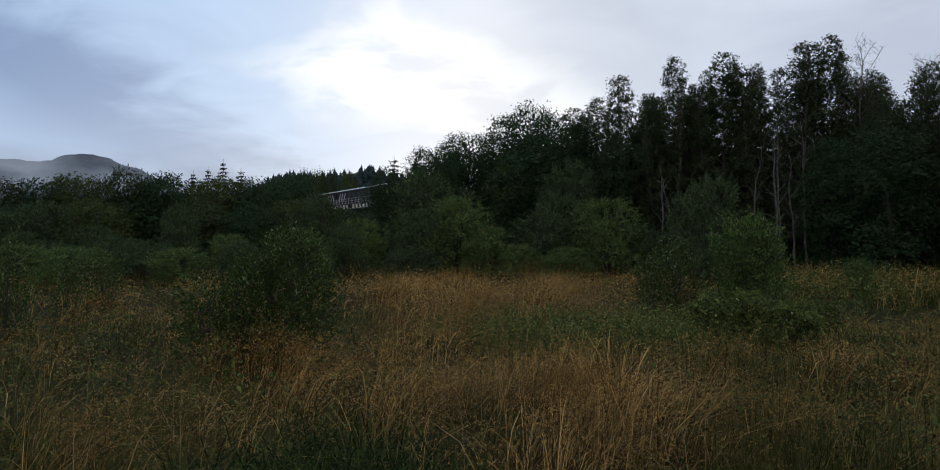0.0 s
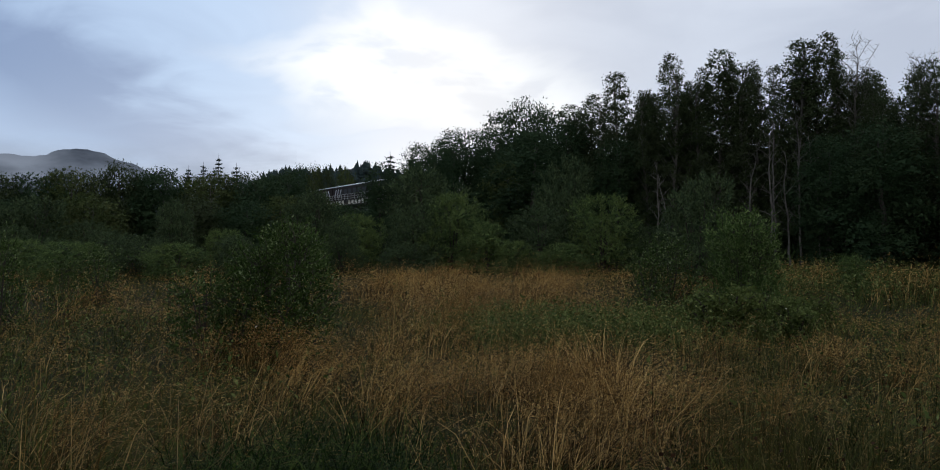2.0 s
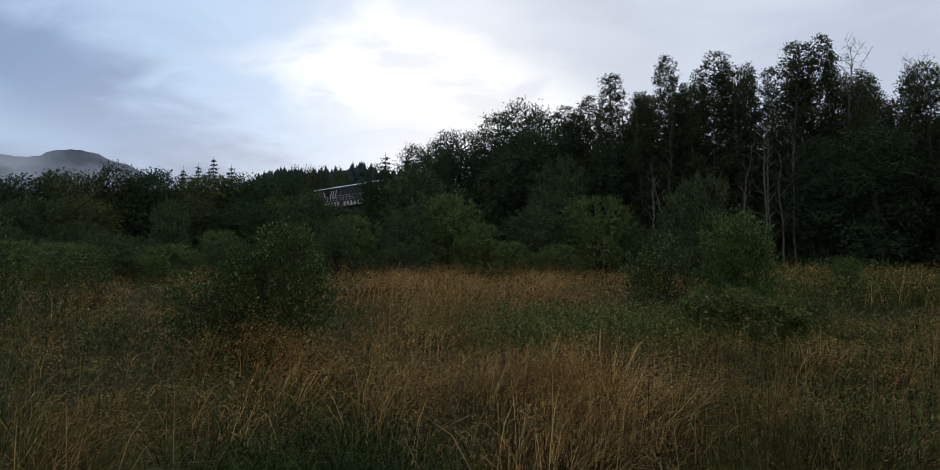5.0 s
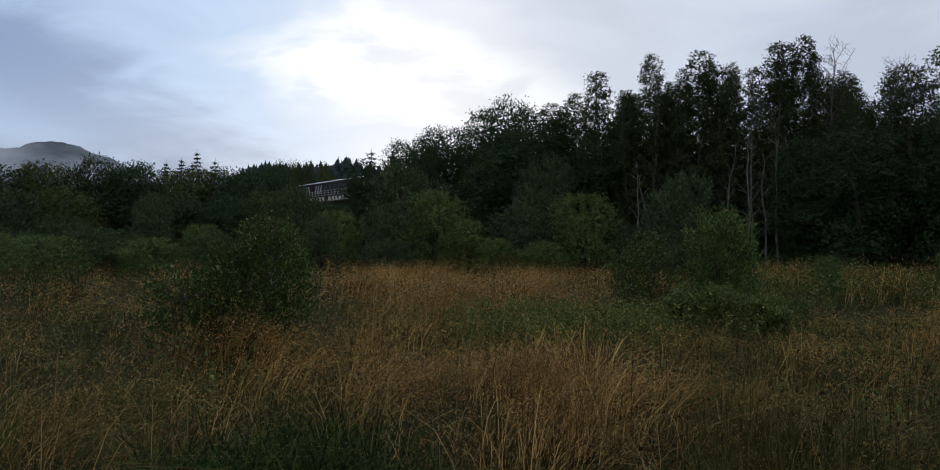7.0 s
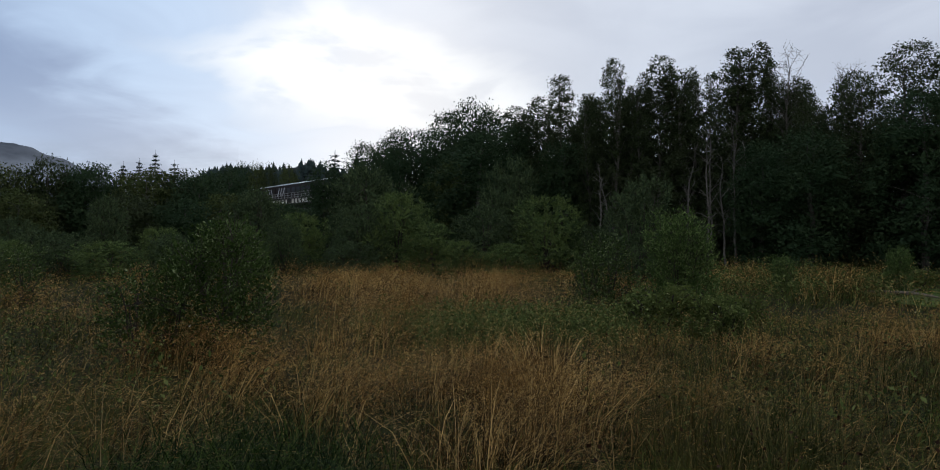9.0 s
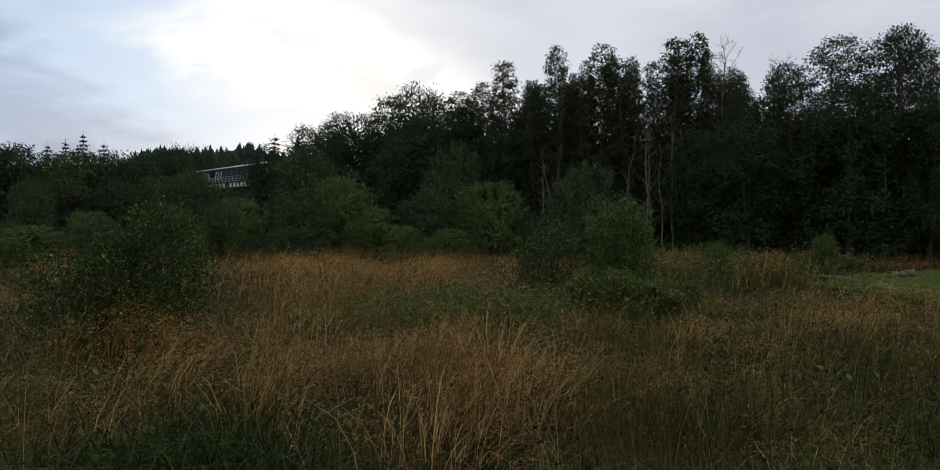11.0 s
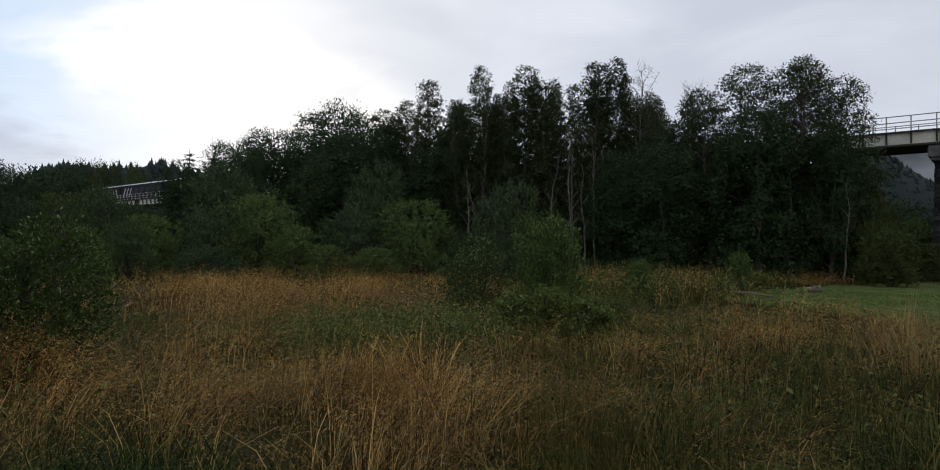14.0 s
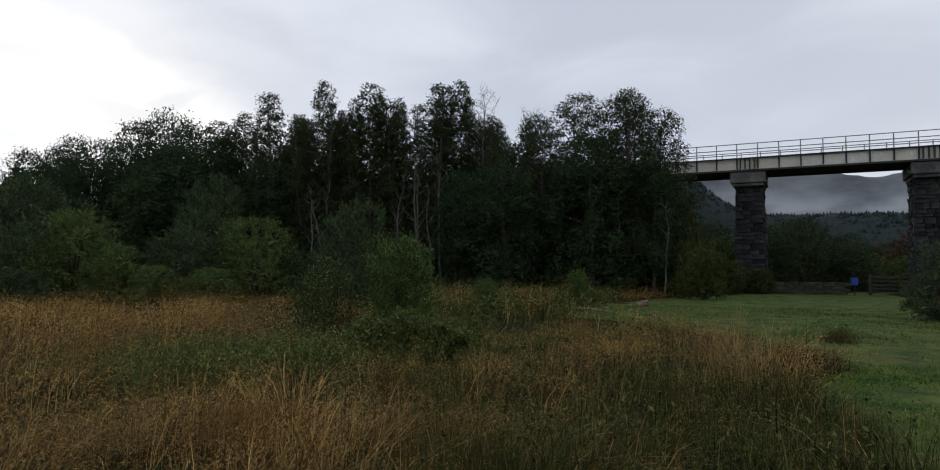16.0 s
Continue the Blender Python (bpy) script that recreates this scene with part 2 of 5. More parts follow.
RUSSET = leaf_material("russet_leaves", [(0.0, (0.06, 0.035, 0.025)), (1.0, (0.13, 0.075, 0.05))], (0.06, 0.06, 0.03), 0.5, 0.25)
SPRUCE = leaf_material("spruce_needles", [(0.0, (0.012, 0.026, 0.018)), (1.0, (0.03, 0.05, 0.034))], None, 1, 0.1)
BARK = solid_material("grey_brown_bark", (0.07, 0.06, 0.05), (0.16, 0.14, 0.12), 2.0, 14.0, 0.9, 0.6)
PALE_BARK = solid_material("pale_alder_bark", (0.08, 0.072, 0.062), (0.23, 0.21, 0.18), 1.5, 10.0, 0.85, 0.4)
TWIG = solid_material("dark_twigs", (0.05, 0.04, 0.035), (0.10, 0.08, 0.065), 2.0, 14.0, 0.9, 0.4)

# ground: peaty soil with moss and litter
GROUND, gn, gl, go = material("meadow_soil")
f1, f2 = noise_node(gn, gl, 0.35, 5), noise_node(gn, gl, 7.0, 5)
gr1 = ramp_node(gn, [(0.35, (0.018, 0.022, 0.007)), (0.55, (0.034, 0.029, 0.011)), (0.72, (0.050, 0.038, 0.015))])
gl.new(f1, gr1.inputs[0])
gr2 = ramp_node(gn, [(0.25, (0.5, 0.5, 0.5)), (0.75, (1, 1, 1))])
gl.new(f2, gr2.inputs[0])
gb = gn.new("ShaderNodeBsdfPrincipled")
gl.new(mixc(gn, gl, 1.0, gr1.outputs[0], gr2.outputs[0], "MULTIPLY"), gb.inputs["Base Color"])
gb.inputs["Roughness"].default_value = 1.0
gb.inputs["Specular IOR Level"].default_value = 0.05
gp = gn.new("ShaderNodeBump")
gp.inputs["Distance"].default_value = 0.06
gl.new(f2, gp.inputs["Height"])
gl.new(gp.outputs[0], gb.inputs["Normal"])
gl.new(gb.outputs[0], go.inputs[0])

TURF = solid_material("short_turf", (0.026, 0.06, 0.010), (0.15, 0.19, 0.036), 1.4, 8.0, 0.95, 1.0, 0.0, (0.11, 0.105, 0.03), 0.1)
# far hills and their spruces: the haze of distance is mixed into the base colours
FELL = solid_material("hazed_distant_fell", (0.065, 0.08, 0.108), (0.095, 0.112, 0.142), 0.004, 0.03, 1.0, 0.0)
MOOR = solid_material("hazed_moor_hillside", (0.062, 0.072, 0.074), (0.098, 0.104, 0.104), 0.006, 0.05, 1.0, 0.0)
WOODFLOOR = solid_material("hazed_wooded_hillside", (0.022, 0.034, 0.033), (0.034, 0.048, 0.044), 0.03, 0.4, 1.0, 0.0)
FARSPRUCE = leaf_material("hazed_far_spruce", [(0.0, (0.020, 0.032, 0.031)), (1.0, (0.034, 0.050, 0.046))], None, 1, 0.0)
STONE = solid_material("dark_pier_stone", (0.024, 0.025, 0.026), (0.120, 0.121, 0.120), 1.2, 9.0, 0.9, 0.8, 0.0, (0.05, 0.055, 0.04), 0.03, 0.32)
MORTAR = solid_material("lime_mortar", (0.055, 0.052, 0.047), (0.11, 0.104, 0.095), 2.0, 20.0, 0.95, 0.5)
CONCRETE = solid_material("weathered_concrete", (0.13, 0.13, 0.125), (0.24, 0.235, 0.225), 1.5, 16.0, 0.9, 0.4, 0.0, (0.09, 0.09, 0.085))
CREAM = solid_material("cream_girder_paint", (0.70, 0.69, 0.61), (0.84, 0.83, 0.76), 0.9, 12.0, 0.55, 0.1, 0.0, (0.62, 0.58, 0.48), vary=0.93)
STEEL = solid_material("dark_grey_steel_paint", (0.05, 0.052, 0.05), (0.10, 0.10, 0.095), 1.0, 14.0, 0.6, 0.15, 0.0, (0.12, 0.085, 0.06))
RAILING = solid_material("pale_grey_railing_paint", (0.38, 0.38, 0.365), (0.52, 0.52, 0.50), 1.5, 20.0, 0.55, 0.1, vary=0.9)
ROOF = solid_material("light_grey_carriage_roof", (0.55, 0.56, 0.58), (0.72, 0.73, 0.75), 0.5, 6.0, 0.4, 0.05)
BODY = solid_material("dark_red_brown_carriage", (0.016, 0.012, 0.011), (0.03, 0.02, 0.016), 0.4, 6.0, 0.6, 0.05)
WALLSTONE = solid_material("mossy_field_stone", (0.02, 0.02, 0.018), (0.065, 0.06, 0.05), 1.6, 11.0, 0.95, 0.7, 0.0, (0.06, 0.07, 0.035), 0.03)
WOOD = solid_material("weathered_fence_timber", (0.03, 0.026, 0.022), (0.075, 0.066, 0.056), 2.0, 24.0, 0.9, 0.5)
BLUE = solid_material("blue_plastic", (0.02, 0.06, 0.30), (0.03, 0.09, 0.40), 2.0, 20.0, 0.4, 0.05)
LOGWOOD = solid_material("bleached_log", (0.15, 0.125, 0.09), (0.34, 0.29, 0.22), 3.0, 26.0, 0.9, 0.6)
GLASS, n_, l_, o_ = material("dark_carriage_glass")
gbs = n_.new("ShaderNodeBsdfPrincipled")
gbs.inputs["Specular IOR Level"].default_value = 0.2
gbs.inputs["Base Color"].default_value, gbs.inputs["Roughness"].default_value = (0.02, 0.022, 0.025, 1), 0.5
l_.new(gbs.outputs[0], o_.inputs[0])


# ---- mesh helpers ----
def mesh_np(name, verts, quads=None, tris=None, mat=None, smooth=False):
    """A mesh from arrays of vertices, quads and triangles."""
    me = bpy.data.meshes.new(name)
    verts = np.asarray(verts, dtype=np.float32).reshape(-1, 3)
    q = np.zeros((0, 4), np.int32) if quads is None or len(quads) == 0 else np.asarray(quads, np.int32).reshape(-1, 4)
    t = np.zeros((0, 3), np.int32) if tris is None or len(tris) == 0 else np.asarray(tris, np.int32).reshape(-1, 3)
    me.vertices.add(len(verts))
    me.vertices.foreach_set("co", verts.ravel())
    me.loops.add(q.size + t.size)
    me.loops.foreach_set("vertex_index", np.concatenate([q.ravel(), t.ravel()]))
    me.polygons.add(len(q) + len(t))
    starts = np.concatenate([np.arange(len(q)) * 4, q.size + np.arange(len(t)) * 3]).astype(np.int32)
    me.polygons.foreach_set("loop_start", starts)
    if smooth:
        me.polygons.foreach_set("use_smooth", np.ones(len(q) + len(t), dtype=bool))
    me.update(calc_edges=True)
    if mat:
        me.materials.append(mat)
    return me


def part(name, data, parent, label=""):
    ob = new(name, data)
    ob.parent = parent
    return tagged(ob, label)


def bm_mesh(name, bm, mat, smooth=False):
    me = bpy.data.meshes.new(name)
    bm.to_mesh(me)
    bm.free()
    me.materials.append(mat)
    if smooth:
        for p in me.polygons:
            p.use_smooth = True
    return me


def add_box(bm, size, at=(0, 0, 0), bevel=0.0):
    made = bmesh.ops.create_cube(bm, size=1.0, matrix=Matrix.Translation(at) @ Matrix.Diagonal((*size, 1)))
    if bevel:
        edges = {e for v in made["verts"] for e in v.link_edges}
        bmesh.ops.bevel(bm, geom=list(edges), offset=bevel, segments=1, affect="EDGES")
    return bm


def box_mesh(name, size, mat, at=(0, 0, 0), bevel=0.0):
    return bm_mesh(name, add_box(bmesh.new(), size, at, bevel), mat)


class Tubes:
    """Gathers tapered tubes into one array mesh."""

    def __init__(self):
        self.verts, self.quads, self.count = [], [], 0

    def add(self, pts, radii, sides=5):
        pts = np.asarray(pts, float)
        n = len(pts)
        tan = np.gradient(pts, axis=0)
        tan /= np.linalg.norm(tan, axis=1, keepdims=True) + 1e-9
        ref = np.where(np.abs(tan[:, 2:3]) < 0.9, [[0, 0, 1.0]], [[1.0, 0, 0]])
        a = np.cross(tan, ref)
        a /= np.linalg.norm(a, axis=1, keepdims=True) + 1e-9
        b = np.cross(tan, a)
        ang = np.arange(sides) * 2 * np.pi / sides
        ring = a[:, None] * np.cos(ang)[None, :, None] + b[:, None] * np.sin(ang)[None, :, None]
        v = pts[:, None] + ring * np.asarray(radii)[:, None, None]
        i = np.arange(n - 1)[:, None] * sides + np.arange(sides)[None]
        j = np.arange(n - 1)[:, None] * sides + (np.arange(sides)[None] + 1) % sides
        q = np.stack([i, j, j + sides, i + sides], -1).reshape(-1, 4) + self.count
        self.verts.append(v.reshape(-1, 3))
        self.quads.append(q)
        self.count += n * sides

    def mesh(self, name, mat):
        return mesh_np(name, np.concatenate(self.verts), np.concatenate(self.quads), None, mat, True)


def leaf_mesh(name, anchors, size, mat, rng, slim=0.5, droop=0.3, facing=0.6, core=0.0):
    """One small folded leaf at each anchor, turned at random and mostly facing up."""
    n = len(anchors)
    d = rng.normal(size=(n, 3))
    d[:, 2] = d[:, 2] * 0.7 - droop
    d /= np.linalg.norm(d, axis=1, keepdims=True)
    up = rng.normal(size=(n, 3)) * (1 - facing) + np.array([0, 0, facing])
    s = np.cross(d, up)
    s /= np.linalg.norm(s, axis=1, keepdims=True) + 1e-9
    L = size * rng.uniform(0.6, 1.35, (n, 1))
    if core:
        inner = (np.hypot(anchors[:, 0], anchors[:, 1]) < core) & (anchors[:, 2] < anchors[:, 2].max() * 0.86)
        L[inner] *= 1.5
    w = L * slim * 0.5
    nrm = np.cross(s, d)
    mid = anchors + d * L * 0.45
    v = np.stack([anchors, mid + s * w + nrm * L * 0.08, anchors + d * L, mid - s * w + nrm * L * 0.08], 1)
    q = np.arange(n * 4).reshape(n, 4)
    return mesh_np(name, v, q, None, mat)


def bent(rng, a, b, n, sag, wob):
    """A wobbling path from a to b that bows upwards by sag."""
    s = np.linspace(0, 1, n)[:, None]
    p = np.asarray(a) * (1 - s) + np.asarray(b) * s
    p[:, 2] += (np.sin(s * np.pi) * sag)[:, 0]
    p[1:] += np.cumsum(rng.normal(size=(n - 1, 3)) * wob, axis=0)
    return p


def grow_tree(seed, height, width, base, shape, limbs, twigs, leaves, spread, size, leaf_mat, bark, rise=0.35, girth=0.16,
              slim=0.55, stems=1, lean=0.0, name="tree", holes=0.0, core=0.0):
    """A tree or bush with its base at the origin: an Empty with a trunk (with limbs) and a crown of leaves."""
    rng = np.random.default_rng(seed)
    root = new(name)
    wood = Tubes()
    anchors = []
    for s in range(stems):
        turn = rng.uniform(0, 2 * np.pi)
        out = 0 if stems == 1 else width * 0.32 * rng.uniform(0.3, 1)
        h = height * (1 if stems == 1 else rng.uniform(0.7, 0.95))
        top = np.array([np.cos(turn) * out + rng.normal() * lean, np.sin(turn) * out + rng.normal() * lean, h * 0.97])
        foot = np.array([np.cos(turn), np.sin(turn), 0]) * (0 if stems == 1 else out * 0.25)
        path = bent(rng, foot - [0, 0, 0.15], top, 12, 0, height * 0.007)
        g = girth / math.sqrt(stems)
        wood.add(path, g * (1 - np.linspace(0, 1, 12)) ** 0.8 + 0.012, 7 if stems == 1 else 5)
        for k in range(max(3, limbs // stems)):
            f = base + (1 - base) * ((k + rng.uniform(0, 1)) / max(3, limbs // stems)) * 0.97
            i = f * 11
            start = path[int(i)] * (1 - i % 1) + path[min(11, int(i) + 1)] * (i % 1)
            reach = width * 0.5 * shape((f - base) / (1 - base)) * rng.uniform(0.6, 1.12) / (1 if stems == 1 else 1.5)
            az = k * 2.4 + rng.uniform(-0.5, 0.5)
            end = start + np.array([np.cos(az) * reach, np.sin(az) * reach, reach * rise * rng.uniform(0.4, 1.6)])
            end[2] = min(end[2], height * 1.0)
            limb = bent(rng, start, end, 6, reach * 0.08, reach * 0.04)
            wood.add(limb[[0, 3, 5]], [g * (1 - f) * 0.45 + 0.016, g * (1 - f) * 0.2 + 0.012, 0.008], 3)
            if rng.random() < holes:
                continue
            for j in range(twigs):
                q = rng.uniform(0.3, 1.0) * 5
                a = limb[int(q)] * (1 - q % 1) + limb[min(5, int(q) + 1)] * (q % 1)
                b = a + np.clip(rng.normal(size=3), -1.2, 1.2) * spread * 0.9 + [0, 0, spread * 0.15]
                if j % 5 < 1 or not leaves:
                    wood.add([a, b], [0.010, 0.004], 3)
                if leaves:
                    s_ = rng.uniform(0, 1, (leaves, 1))
                    anchors.append(a * (1 - s_) + b * s_ + np.clip(rng.normal(size=(leaves, 3)), -1.1, 1.1) * spread * np.array([0.42, 0.42, 0.34]))
    part("trunk", wood.mesh("trunk", bark), root)
    if leaves:
        pts = np.concatenate(anchors)
        pts[:, 2] = np.abs(pts[:, 2] - 0.03) + 0.03
        part("crown", leaf_mesh("crown", pts, size, leaf_mat, rng, slim, core=width * core), root)
    root["h"], root["w"] = height, width
    return root


def unit(a):
    return a / (np.linalg.norm(a, axis=1, keepdims=True) + 1e-9)


def grow_mass(seed, height, width, profile, lobes, lobe_r, clumps, leaves, size, mat, bark, name="tree", base=0.05, slim=0.5, shoot=0.0, gaps=0.0,
              girth=0.15, core=0.8, near=False, up=0.55, spread=0.30, lean=0.0):
    """A tree or bush built lobe by lobe: limbs run from the foot to each lobe, and every lobe is clothed in clumps of leaves that face
    outwards and up, or in leafy shoots; larger shaded leaves fill its inside."""
    g = np.random.default_rng(seed)
    root = new(name)
    centres, radii = [], []
    for i in range(lobes):
        f = (i + g.random()) / lobes
        reach = width / 2 * profile(f)
        r = min(lobe_r * g.uniform(0.65, 1.3), reach * 0.85 + 0.1 * lobe_r)
        a = i * 2.399 + g.normal() * 0.35
        off = max(0.0, reach - r) * g.uniform(0.5, 1.05)
        z = np.clip((base + (1 - base) * f) * height, r * 0.7, height - r * 0.8)
        centres.append((math.cos(a) * off, math.sin(a) * off, z))
        radii.append(r)
    centres, radii = np.array(centres), np.array(radii)
    drift_ = np.array([g.normal() * lean, g.normal() * lean, 0.0])
    centres += drift_ * (centres[:, 2:3] / height)
    wood = Tubes()
    if name in ("tree", "alder_tree"):
        path = bent(g, (0, 0, -0.15), drift_ + [0, 0, height * 0.93], 12, 0, height * 0.006)
        wood.add(path, girth * (1 - np.linspace(0, 1, 12)) ** 0.8 + 0.012, 7)
        for c in centres:
            k = max(0.3, min(10.9, (c[2] / height - 0.09) * 11.8))
            start = path[int(k)] * (1 - k % 1) + path[int(k) + 1] * (k % 1)
            wood.add(bent(g, start, c, 4, 0.1, 0.04), [girth * (1 - k / 12) * 0.45 + 0.014, 0.02, 0.014, 0.008], 3)
    else:
        for c in centres:
            foot = np.array([c[0], c[1], 0]) * 0.04 - [0, 0, 0.1]
            wood.add(bent(g, foot, c, 5, 0.05 * height, 0.012 * height), girth * np.array([0.5, 0.42, 0.33, 0.24, 0.1]) + 0.004, 4)
    count = np.maximum(4, (clumps * (radii / lobe_r) ** 2).astype(int))
    which = np.repeat(np.arange(lobes), count)
    n = unit(g.normal(size=(len(which), 3)) + [0, 0, 0.25])
    p = centres[which] + n * radii[which][:, None] * [1, 1, 0.9] * g.uniform(0.72, 1.08, (len(which), 1))
    far = np.linalg.norm(p[:, None] - centres[None], axis=2) / radii[None]
    far[np.arange(len(which)), which] = 9
    keep = (far.min(axis=1) > 0.78) & (g.random(len(which)) > gaps) & (p[:, 2] > 0.04)
    p, n, which = p[keep], n[keep], which[keep]
    m = len(p)
    i = np.repeat(np.arange(m), leaves)
    jit = g.normal(size=(len(i), 3))
    if shoot:
        way_ = unit(n * 0.75 + [0, 0, up] + g.normal(size=(m, 3)) * 0.28)
        along_ = g.uniform(-0.35, 1.0, (len(i), 1)) * (shoot * g.uniform(0.5, 1.4, (m, 1)))[i]
        at = p[i] + way_[i] * along_ + jit * size * 0.35
        d = unit(way_[i] + g.normal(size=(len(i), 3)) * 0.55)
        face = unit(n[i] * 0.5 + [0, 0, 0.45] + g.normal(size=(len(i), 3)) * 0.45)
        for k in range(0, m, 3 if near else 9):
            wood.add([centres[which[k]], p[k], p[k] + way_[k] * shoot], [0.005, 0.003 * (1 + height * 0.3), 0.0015 * (1 + height * 0.3)], 3)
    else:
        at = p[i] + np.clip(jit, -1.6, 1.6) * (radii[which][i] * spread)[:, None] * [1, 1, 0.75]
        face = unit(n[i] * 0.7 + [0, 0, up] + g.normal(size=(len(i), 3)) * 0.45)
        d = unit(g.normal(size=(len(i), 3)) - [0, 0, 0.3])
    at[:, 2] = np.maximum(at[:, 2], 0.03)
    L = size * g.uniform(0.6, 1.35, (len(i), 1))
    s_ = unit(np.cross(face, d))
    if core:
        j = np.repeat(np.arange(lobes), 120 if near else 34)
        j = j[centres[j, 2] < core * height]
        if len(j):
            b = centres[j] + unit(g.normal(size=(len(j), 3))) * radii[j][:, None] * g.uniform(0.1, 0.66, (len(j), 1))
            b[:, 2] = np.maximum(b[:, 2], 0.05)
            fill = unit(g.normal(size=(len(j), 3)))
            at, d = np.vstack([at, b]), np.vstack([d, fill])
            s_ = np.vstack([s_, unit(np.cross(fill, g.normal(size=(len(j), 3))))])
            L = np.vstack([L, radii[j][:, None] * g.uniform(0.35, 0.6, (len(j), 1)) / (1.0 if not near else 3.0)])
    w = L * slim * 0.5
    part("trunk", wood.mesh("trunk", bark), root)
    if near:
        fold = np.cross(s_, d) * L * 0.1
        vs = np.stack([at, at + d * L * 0.45 + s_ * w + fold, at + d * L, at + d * L * 0.45 - s_ * w + fold], 1)
        me = mesh_np("crown", vs, np.arange(len(at) * 4).reshape(-1, 4), None, mat)
    else:
        vs = np.stack([at - s_ * w, at + s_ * w, at + d * L], 1)
        me = mesh_np("crown", vs, None, np.arange(len(at) * 3).reshape(-1, 3), mat)
    part("crown", me, root)
    root["h"], root["w"] = height, width
    return root


def grow_conifer(seed, height, width, tiers, mat, name="conifer"):
    """A spruce: a straight trunk and drooping tiers of needled sprays, shorter towards the tip."""
    rng = np.random.default_rng(seed)
    root = new(name)
    wood = Tubes()
    wood.add(np.stack([np.zeros(8), np.zeros(8), np.linspace(-0.1, height, 8)], 1), np.linspace(0.17, 0.015, 8), 6)
    anchors = []
    for k in range(tiers):
        f = 0.12 + 0.86 * k / tiers
        for j in range(6):
            az = j * 1.047 + k * 0.7 + rng.uniform(-0.3, 0.3)
            r = min(0.40 * height * (1 - f), width * 0.5) * rng.uniform(0.65, 1.15) + 0.03
            a = np.array([0, 0, height * f])
            b = a + np.array([np.cos(az) * r, np.sin(az) * r, -r * 0.22])
            limb = bent(rng, a, b, 4, r * 0.12, 0.01)
            wood.add(limb[[0, 3]], [0.03, 0.006], 3)
            n = int(4 + 13 * r)
            s = rng.uniform(0.05, 1.0, (n, 1)) ** 0.8
            anchors.append(a * (1 - s) + b * s + rng.normal(size=(n, 3)) * [0.07, 0.07, 0.05] * min(1.0, r + 0.3))
    part("trunk", wood.mesh("trunk", BARK), root)
    part("crown", leaf_mesh("crown", np.concatenate(anchors), 0.25, mat, rng, 0.45, 0.5), root)
    root["h"], root["w"] = height, width
    return root


def plant(ob, x, y, h, w, turn, label, category, group):
    """Puts a copy of a grown plant at a place, stretched to its height and width."""
    m = pose(x, y, 0, 0, 0, turn) @ Matrix.Diagonal((w / ob["w"], w / ob["w"], h / ob["h"], 1))
    if not ob.get("set"):
        ob.matrix_basis = m
        ob["set"] = 1
        made = ob
    else:
        made = copy_thing(ob, m)
        made.matrix_basis = m
    return tagged(made, label, category, group)


def hash_noise(x, y, scale, seed=0):
    """Smooth value noise in 0..1 over the plan, for arrays."""
    x, y = np.asarray(x) / scale + 511.3, np.asarray(y) / scale + 377.7
    xi, yi = np.floor(x).astype(int), np.floor(y).astype(int)
    fx, fy = x - xi, y - yi
    fx, fy = fx * fx * (3 - 2 * fx), fy * fy * (3 - 2 * fy)
    table = np.random.default_rng(900 + seed).random(4096)

    def g(i, j):
        return table[(i * 73 + j * 179 + i * j * 31) % 4096]

    return (g(xi, yi) * (1 - fx) + g(xi + 1, yi) * fx) * (1 - fy) + (g(xi, yi + 1) * (1 - fx) + g(xi + 1, yi + 1) * fx) * fy


# ---- the setting: ground, path, hills ----
def ground_sheet():
    rings = np.concatenate([[0.0], np.geomspace(1.5, 4600, 46)])
    sides = 96
    ang = np.arange(sides) * 2 * np.pi / sides
    x, y = rings[:, None] * np.cos(ang), rings[:, None] * np.sin(ang)
    z = (hash_noise(x, y, 3.0, 1) - 0.5) * 0.06 * (rings[:, None] < 30)
    i = np.arange(len(rings) - 1)[:, None] * sides + np.arange(sides)
    j = np.arange(len(rings) - 1)[:, None] * sides + (np.arange(sides) + 1) % sides
    q = np.stack([i, j, j + sides, i + sides], -1).reshape(-1, 4)
    return mesh_np("ground", np.stack([x, y, z], -1).reshape(-1, 3), q, None, GROUND, True)


tagged(new("ground", ground_sheet()), "peaty brown and green meadow ground with moss", "ground", "", "structure")

# outline of the mown strip: it leaves the meadow beside the camera and widens towards the wall under the viaduct
MOWN_EDGE = [(5.2, -2.0), (4.1, 2.4), (4.7, 3.3), (5.6, 4.4), (6.8, 5.6), (9.3, 6.6), (11.4, 8.4), (13.4, 12.2), (13.6, 16.5), (14.0, 20.6), (16.4, 21.8), (24.8, 25.6), (36.0, 30.5),
             (45.0, 26.0), (24.5, 12.0), (14.0, 5.0), (9.0, -2.0)]


def on_mown(x, y):
    x, y = np.asarray(x), np.asarray(y)
    x = x + (hash_noise(x, y, 1.3, 5) - 0.5) * 1.2
    y = y + (hash_noise(x, y, 1.1, 6) - 0.5) * 1.0
    inside = np.zeros(x.shape, bool)
    for (x0, y0), (x1, y1) in zip(MOWN_EDGE, MOWN_EDGE[1:] + MOWN_EDGE[:1]):
        cross = (y0 > y) != (y1 > y)
        inside ^= cross & (x < (x1 - x0) * (y - y0) / (y1 - y0 + 1e-9) + x0)
    return inside


